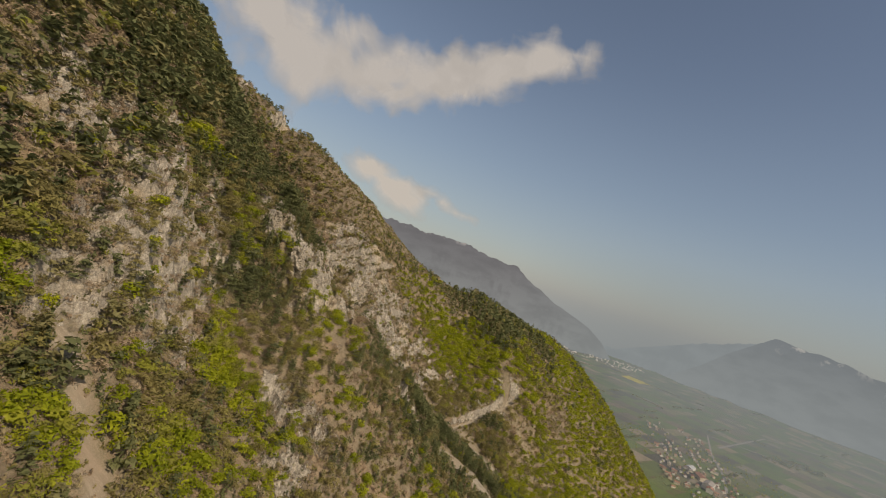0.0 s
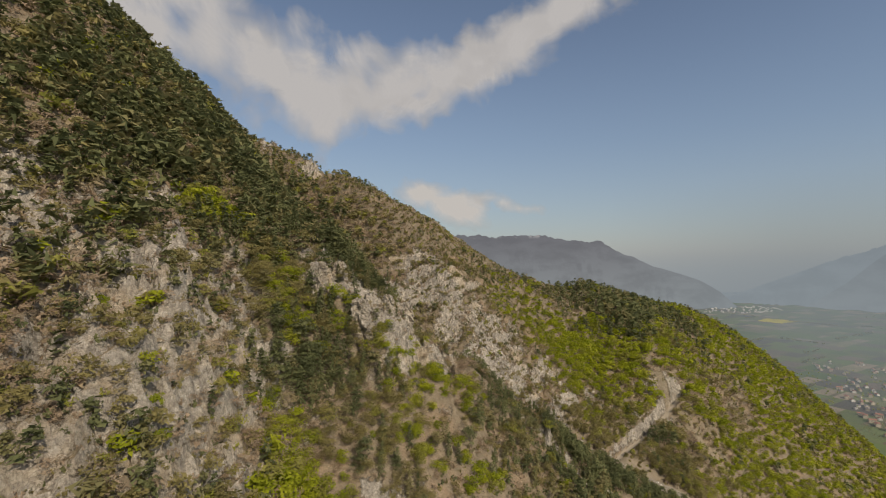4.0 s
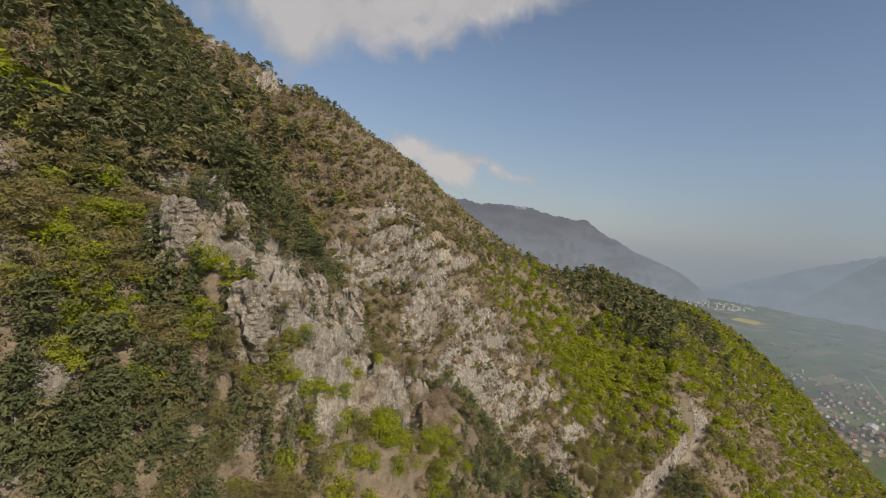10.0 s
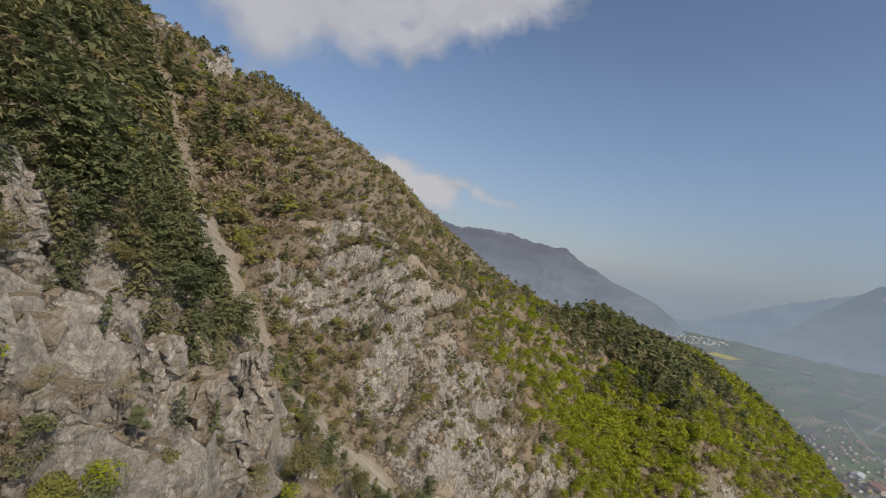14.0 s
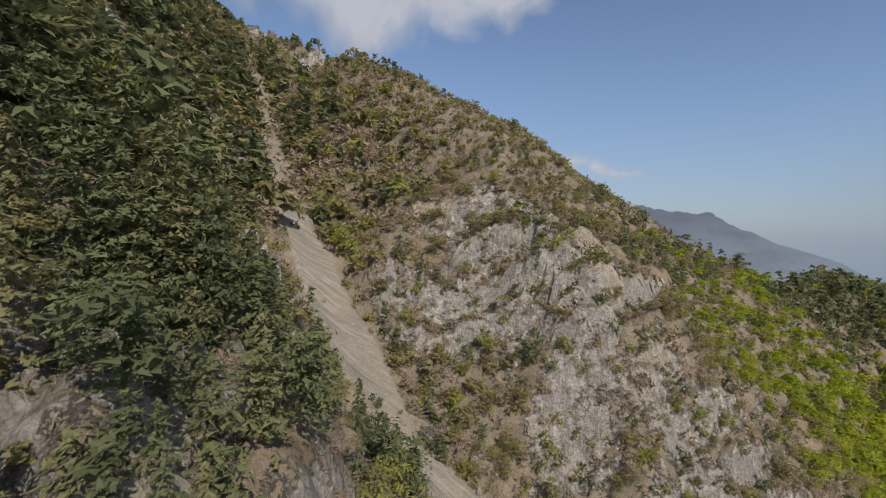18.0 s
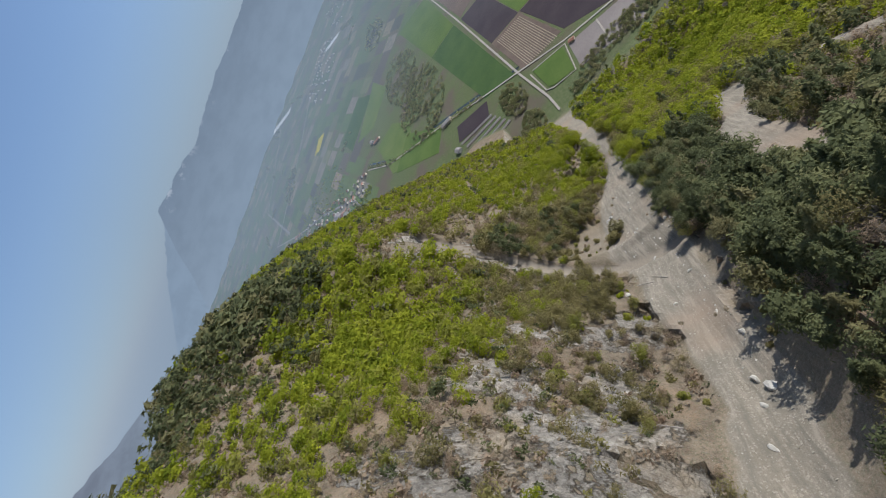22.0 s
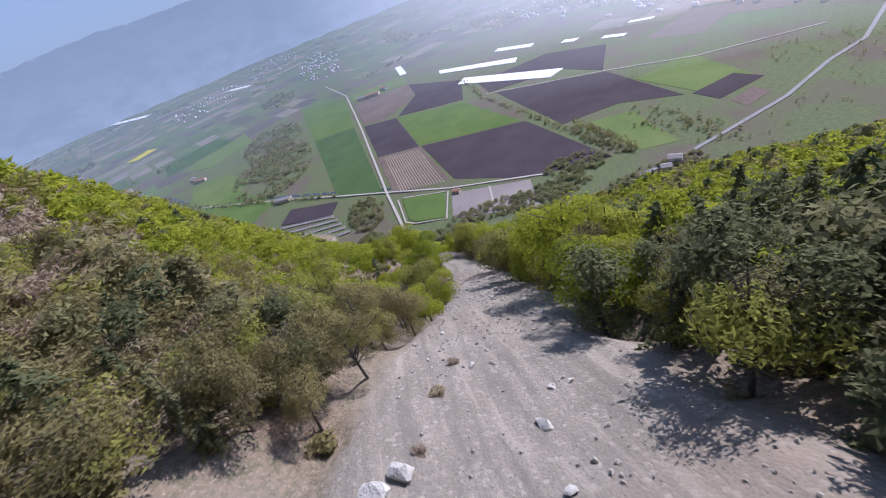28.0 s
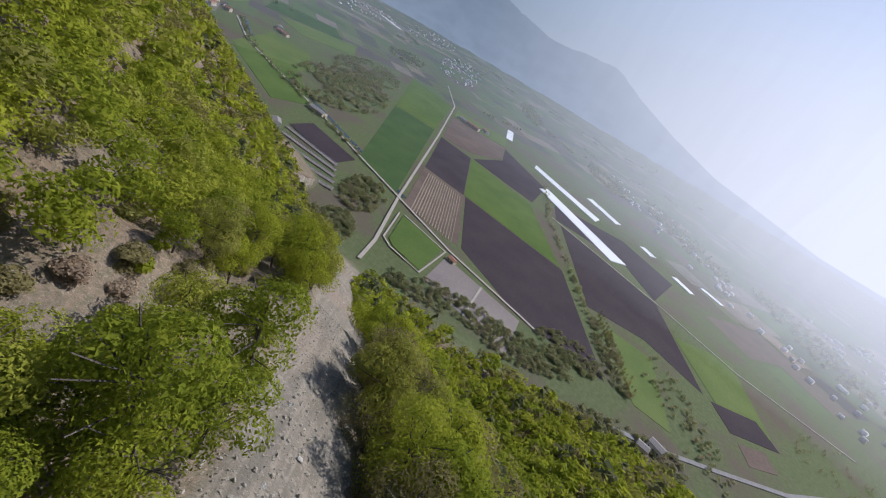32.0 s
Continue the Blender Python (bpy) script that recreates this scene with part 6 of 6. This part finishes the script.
def scattered_stones(name, label, count, lo, hi, material, spots, sink=0.25):
    """Many loose angular stones as one heap of geometry."""
    bm = bmesh.new()
    bmesh.ops.create_icosphere(bm, subdivisions=1, radius=1.0)
    base = np.array([v.co[:] for v in bm.verts])
    tri = np.array([[v.index for v in f.verts] for f in bm.faces])
    bm.free()
    p = spots(count)
    n = len(p)
    size = lo * (hi / lo) ** (rng.uniform(0, 1, n) ** 2.2)
    v = base[None] * (1 + rng.normal(0, 0.18, (n, len(base), 1))) * (size[:, None] * np.array([1, 1, 1]) * rng.uniform(0.55, 1.1, (n, 3)))[:, None, :]
    a = rng.uniform(0, 6.283, n)
    x = v[..., 0] * np.cos(a)[:, None] - v[..., 1] * np.sin(a)[:, None] + p[:, :1]
    y = v[..., 0] * np.sin(a)[:, None] + v[..., 1] * np.cos(a)[:, None] + p[:, 1:2]
    z = v[..., 2] + (ground_z(p[:, 0], p[:, 1]) + size * sink)[:, None]
    me = soup(name, np.stack([x, y, z], -1).reshape(-1, 3), (tri[None] + (np.arange(n) * len(base))[:, None, None]).reshape(-1, 3), material)
    me.shade_flat()
    return tagged(new(name, me), label, "stones", kind="stuff")


def on_gully(count):
    k = rng.uniform(7, 18.9, count)
    i = k.astype(int)
    g = np.array(GULLY)
    s = (k - i)[:, None]
    mid = g[i] * (1 - s) + g[i + 1] * s
    w = gully_half_width(k) * 1.05
    p = np.stack([mid[:, 0] + rng.normal(0, 1.5, count), mid[:, 1] + rng.uniform(-1, 1, count) * w], 1)
    gap, _ = line_gap(p[:, 0], p[:, 1], ROAD)
    return p[gap > 2.4]


def on_lower_gully(count):
    x = -395 - 120 * rng.uniform(0, 1, count) ** 1.4
    y = np.interp(x, [-534, -503, -460, -430, -395], [1, -5, -11, -10, -7]) + rng.uniform(-1, 1, count) * 8
    return np.stack([x, y], 1)


scattered_stones("scree_stones", "loose pale stones strewn over the gully bed", 4200, 0.05, 0.26, STONE, on_gully)
scattered_stones("scree_blocks", "angular grey rubble in the lower gully", 4200, 0.07, 0.28, STONE, on_lower_gully)


def on_crags(count):
    x, y = rng.uniform(-930, -560, count), rng.uniform(-260, 160, count)
    keep = rng.uniform(0, 1, count) < crag_amount(x, y) ** 1.3
    return np.stack([x[keep], y[keep]], 1)


def build_crags():
    """Upright ribs and blocks of limestone breaking out of the cliffs."""
    bm = bmesh.new()
    bmesh.ops.create_icosphere(bm, subdivisions=2, radius=1.0)
    base = np.array([v.co[:] for v in bm.verts])
    tri = np.array([[v.index for v in f.verts] for f in bm.faces])
    bm.free()
    p = on_crags(9000)
    over, _ = line_gap(p[:, 0], p[:, 1], [(-740, -95), (-725, -66), (-700, -40), (-660, -22)])
    p = p[over > 38]
    n = len(p)
    s, gx, gy = steepness(p[:, 0], p[:, 1], 5.0)
    a = np.arctan2(gy, gx)
    shape = np.stack([rng.uniform(0.5, 1.5, n), rng.uniform(0.5, 1.7, n), rng.uniform(0.7, 2.4, n)], 1)
    v = np.repeat(base[None], n, 0)
    for _ in range(7):
        d = rng.normal(0, 1, (n, 3)) * (1, 1, 0.7)
        d /= np.linalg.norm(d, axis=1)[:, None]
        over = np.maximum(np.einsum("nvk,nk->nv", v, d) - rng.uniform(0.3, 0.6, n)[:, None], 0)
        v = v - over[..., None] * d[:, None, :]
    v = (v + rng.normal(0, 0.05, v.shape)) * shape[:, None, :]
    lean = rng.uniform(0.0, 0.3, n)
    vx = v[..., 0] + v[..., 2] * lean[:, None]
    x = vx * np.cos(a)[:, None] - v[..., 1] * np.sin(a)[:, None] + p[:, :1]
    y = vx * np.sin(a)[:, None] + v[..., 1] * np.cos(a)[:, None] + p[:, 1:2]
    z = v[..., 2] + (ground_z(p[:, 0], p[:, 1]) - 0.3)[:, None]
    k = Mat("crag_limestone", 0.95, 0.15)
    c, h = limestone(k)
    k.color(c).bump(h, 0.9, 0.8)
    me = soup("rock_outcrops", np.stack([x, y, z], -1).reshape(-1, 3), (tri[None] + (np.arange(n) * len(base))[:, None, None]).reshape(-1, 3), k.m)
    me.shade_flat()
    tagged(new("rock_outcrops", me), "grey limestone ribs and blocks standing out of the cliffs", "rocks", kind="stuff")


build_crags()


def rock_pillar(x, y, top, tall, girth, seed, lean=(0.0, 0.0)):
    """A free-standing limestone pillar: stacked broken blocks with ledges, wider at its foot."""
    bm = bmesh.new()
    around, levels = 30, 30
    rings = []
    for j in range(levels + 1):
        s = j / levels
        ring = []
        for i in range(around):
            a = 2 * math.pi * i / around
            u, v = np.array([math.cos(a) * girth * 1.4 + seed * 31.0 + s * tall * 0.55]), np.array([math.sin(a) * girth * 1.4 + s * tall * 0.6])
            r = girth * (1.25 - 0.45 * s ** 2) * (0.8 + 0.2 * abs(math.cos(2 * a + seed)))
            r *= 1 + 0.55 * float(blocks(u, v, 2.6, seed)[0]) + 0.25 * float(blocks(u, v, 1.1, seed + 9)[0])
            if j == levels:
                r *= 0.55
            h = -tall * (1 - s) + 0.9 * float(blocks(u, v, 2.0, seed + 21)[0])
            ring.append(bm.verts.new((math.cos(a) * r + lean[0] * s, math.sin(a) * r + lean[1] * s, h)))
        rings.append(ring)
    for lower, upper in zip(rings[:-1], rings[1:]):
        for i in range(around):
            bm.faces.new((lower[i], lower[(i + 1) % around], upper[(i + 1) % around], upper[i]))
    bm.faces.new(rings[-1])
    ob = new("rock_pillar", finish("rock_pillar", bm, PILLAR_STONE))
    ob.location = (x, y, top)
    return tagged(ob, "pale cracked limestone pillar standing out of the wooded cliff", "rock", "pillars of the cliff")


pillar_mat = Mat("pillar_limestone", 0.95, 0.15)
pillar_color, pillar_height = limestone(pillar_mat)
PILLAR_STONE = pillar_mat.color(pillar_color).bump(pillar_height, 0.9, 0.8).m
for k, (x, y, top, tall, girth) in enumerate(((-726, -68, 354, 20, 3.4), (-720, -63, 347.5, 22, 4.2), (-716, -49, 348, 20, 3.0), (-732, -78, 350, 20, 4.0), (-738, -88, 354, 20, 4.2),
                                              (-752, -60, 372, 14, 3.2), (-760, -78, 372, 18, 4.0))):
    rock_pillar(x, y, top, tall, girth, 40 + 7 * k, (-0.8, 0.3))


# the road's tunnel mouth under the ridge
def tunnel_mouth():
    x0, y0, z0 = -576.0, -12.0, 220.0
    ob = thing("tunnel_portal", "dark rough tunnel mouth where the track enters the ridge", "tunnel", pose(x0, y0, z0))
    bm = bmesh.new()
    inner, outer, deep = [], [], []
    for k in range(13):
        a = math.pi * k / 12
        inner.append(bm.verts.new((math.cos(a) * 2.3, 0.6, max(-0.2, math.sin(a) * 3.4))))
        outer.append(bm.verts.new((math.cos(a) * 3.2, 0.7, max(-0.3, math.sin(a) * 4.4))))
        deep.append(bm.verts.new((math.cos(a) * 2.2, -9.0, max(-0.2, math.sin(a) * 3.2))))
    for k in range(12):
        bm.faces.new((inner[k], inner[k + 1], outer[k + 1], outer[k]))
        bm.faces.new((inner[k], deep[k], deep[k + 1], inner[k + 1]))
    part("lining", finish("lining", bm, STONE_DARK), ob)
    for k in range(9):
        a = math.pi * (k + 0.5) / 9
        bm = bmesh.new()
        block(bm, (1.3, 1.0, 1.0), (math.cos(a) * 3.3, 0.8, math.sin(a) * 4.2 - 0.3), a * 0.3, 0.12)
        part("surround_stone", finish("surround_stone", bm, STONE_DARK), ob)


tunnel_mouth()


# guard posts and rail beside the track
def guard_rail():
    line = [(-508, 54.5), (-516, 50), (-524, 45), (-532, 40), (-539, 35.5), (-545, 31)]
    ob = thing("guard_rail", "low dark steel guard rail beside the gravel track", "rail")
    for x, y in line:
        z = float(ground_z(x, y))
        bm = bmesh.new()
        block(bm, (0.14, 0.14, 1.5), (x, y, z - 0.3), 0.3, 0.02)
        part("post", finish("post", bm, DARK_STEEL), ob)
    for (xa, ya), (xb, yb) in zip(line[:-1], line[1:]):
        bm = bmesh.new()
        limb(bm, (xa, ya, float(ground_z(xa, ya)) + 1.0), (xb, yb, float(ground_z(xb, yb)) + 1.0), 0.08, 0.08, 4)
        part("rail", finish("rail", bm, DARK_STEEL), ob)


guard_rail()

# bleached logs and branches in the gully
for x, y, turn, length in ((-592, 2, 35, 7.0), (-590, 6, 60, 5.0), (-478, -12, 110, 3.5), (-470, -9, 80, 2.6), (-486, -2, 20, 3.0), (-601, 10, 15, 4.5), (-640, 12, 50, 5.0)):
    bm = bmesh.new()
    limb(bm, (0, 0, 0), (length, 0, 0.25), 0.16, 0.07, 7)
    for k in range(3):
        s = length * (0.35 + 0.2 * k)
        limb(bm, (s, 0, 0.1), (s + 0.5, 0.5 * (-1) ** k, 0.45), 0.05, 0.02, 4)
    ob = new("log", finish("log", bm, WOOD_GREY))
    gx, gy = float(ground_z(x + 1, y) - ground_z(x, y)), float(ground_z(x, y + 1) - ground_z(x, y))
    tilt = math.degrees(math.atan(gx * math.cos(radians(turn)) + gy * math.sin(radians(turn))))
    ob.matrix_world = Matrix.Translation((x, y, float(ground_z(x, y)) + 0.12)) @ Matrix.Rotation(radians(turn), 4, 'Z') @ Matrix.Rotation(radians(-tilt), 4, 'Y')
    tagged(ob, "bleached fallen log lying on the scree", "log", "logs in the gully")


# single bushes and trees that stand alone
def bush(x, y, tall, kind="olive", label="rounded olive-green bush on the gravel", wide=2.0):
    v, t = round_crown(np.random.default_rng(int(abs(x * 7 + y))), 1500, 0.045, lobes=9, low=0.0, girth=0.36, hollow=0.5)
    ob = thing("bush", label, "bush", pose(x, y, float(ground_z(x, y)) - 0.1, 0, 0, 40) @ Matrix.Diagonal((tall * wide, tall * wide, tall, 1)), "bushes of the gully")
    part("foliage", soup("foliage", v, t, LEAF[kind], np.full(len(v), rng.uniform(0, 0.6))), ob)
    bm = bmesh.new()
    for k in range(6):
        a = k * 1.05
        limb(bm, (0, 0, -0.05), (math.cos(a) * 0.2, math.sin(a) * 0.2, 0.6), 0.02, 0.006, 4)
    part("stems", finish("stems", bm, BARK), ob)


bush(-549.5, 10.6, 4.8, "olive", "dense olive-green bush alone on the gravel", 1.75)
bush(-546, 7.2, 6.4, "pine", "tall dense dark green bush alone on the gravel", 1.35)
for x, y, h in ((-549, 22, 1.8), (-541, 18, 2.0), (-545, 27, 2.2), (-534, 21, 1.9), (-552, 15, 1.2), (-538, 27, 2.4), (-530, 24, 2.6), (-551, 26, 1.4), (-549, 27, 2.6), (-541, 22.5, 2.2), (-535, 30, 2.0), (-526, 33, 2.4), (-542, 31, 2.3), (-533, 26, 1.6)):
    bush(x, y, h, "olive", "low olive bush on stony ground by the track")
for x, y, h in ((-551, -7, 0.9), (-548, -9, 0.8), (-539, 6, 0.7), (-552, -4, 0.7), (-524, 5, 0.8), (-519, 3, 0.7), (-531, 7, 0.6), (-556, -8.5, 1.3), (-554, -7.5, 1.1), (-559, -10, 1.3), (-557, -9.8, 1.0), (-553, -8.8, 1.0), (-548, 18, 0.8), (-545, 15, 0.7), (-540, 26, 0.9), (-537, 23, 0.8)):
    bush(x, y, h, "bare", "dry yellow-brown tuft on the gravel", 2.4)
for x, y, h, skin in ((-444, 12, 1.6, "bare"), (-440, 15, 1.8, "olive"), (-438, 8, 1.4, "olive"), (-434, 10, 1.7, "bare"), (-432, 5, 1.5, "olive"), (-430, 8, 1.3, "bare"), (-427, 3, 1.4, "olive"),
                      (-436, 13, 1.8, "bare"), (-424, 6, 1.6, "bare"), (-441, 7, 1.5, "bare"), (-420, 2, 1.5, "olive"), (-437, 4, 1.4, "bare"), (-431, 12, 1.9, "olive"), (-426, 9, 1.7, "olive")):
    bush(x, y, h, skin, "low spreading bush on the bare washed fan", 2.5)
BUSH_MODELS = []
for k, skin in enumerate(("olive", "bare", "olive", "green")):
    v, t = round_crown(np.random.default_rng(60 + k), 520, 0.07, lobes=8, low=0.0, girth=0.36, hollow=0.45, stretch=1.3, wide=0.6)
    bm = bmesh.new()
    for q in range(5):
        limb(bm, (0, 0, -0.08), (math.cos(q * 1.3) * 0.22, math.sin(q * 1.3) * 0.22, 0.6), 0.02, 0.006, 4)
    BUSH_MODELS.append((soup("foliage", v, t, LEAF[skin], np.full(len(v), 0.2 + 0.1 * k)), finish("stems", bm, BARK)))
BUSH_WORDS = ("low olive bush at the edge of the scree", "leafless brown bush at the edge of the scree", "spreading olive bush at the edge of the scree", "small fresh green bush at the edge of the scree")
made = 0
while made < 280:
    x, y = float(rng.uniform(-640, -400)), float(rng.normal(2, 17))
    if made >= 210:
        x, y = float(rng.uniform(-765, -680)), float(rng.uniform(-100, -20))
    scree, road, gap = masks(np.array([x]), np.array([y]))
    if scree[0] > (0.45 if x < -490 or y < 2 else 0.7) + 0.2 * rng.uniform() or gap[0] < 3.4:
        continue
    k = int(rng.integers(0, 4)) if rng.uniform() < 0.6 else 0
    tall = float(rng.uniform(0.8, 2.2))
    ob = thing("bush", BUSH_WORDS[k], "bush", pose(x, y, float(ground_z(x, y)) - 0.1, 0, 0, rng.uniform(0, 360)) @ Matrix.Diagonal((tall * 1.7, tall * 1.7, tall, 1)), "bushes of the gully")
    part("foliage", BUSH_MODELS[k][0], ob), part("stems", BUSH_MODELS[k][1], ob)
    made += 1
plant("spruce", -447, 13, 13.0, 1.0)
for x, y, h in ((-536, -21, 11), (-524, -22, 10), (-514, -23, 11), (-545, -24, 10)):
    plant("spruce", x, y, h, 1.15)
for x, y, h in ((-561, -15.5, 9), (-566, -14.5, 8), (-557, -16.5, 10), (-571, -16, 9), (-565, -19.5, 11), (-575, -14, 8), (-560, -20, 10), (-569, -21, 11)):
    plant("pine", x, y, h, 1.2)
for x, y, h in ((-545, 40, 5), (-528, 24, 5.5), (-523, 18, 6.5), (-517, 14, 7.5), (-527, 30, 6), (-536, 34, 5), (-513, 20, 8), (-508, 11, 8)):
    plant("olive", x, y, h, 1.25)
for x, y, h, kind in ((-495, 46, 10, "olive"), (-491, 43, 9, "bare"), (-495, 38, 10, "olive"), (-498, 33, 9, "bare"), (-508, 46, 9, "pine"), (-503, 41, 10, "bare"), (-506, 35, 8.5, "olive"),
                      (-513, 29, 7.5, "bare"), (-488, 38, 10, "olive"), (-486, 46, 10, "bare"), (-483, 33, 8.5, "olive"), (-500, 27, 8, "olive"), (-491, 28, 8, "bare"), (-481, 50, 10, "olive"),
                      (-476, 56, 10, "bare"), (-487, 55, 10, "olive"), (-478, 44, 9, "olive"), (-499, 52, 10, "pine"), (-515, 36, 7, "olive"), (-492, 22, 7, "bare")):
    plant(kind, x, y, h, 1.15)
for x, y, h in ((-545, -15, 9), (-540, -17, 10), (-550, -14.5, 8), (-534, -17, 9), (-553, -17, 10), (-529, -18, 9)):
    plant("spruce", x, y, h, 1.2)
plant("bare", -571, -29, 12, 0.8)
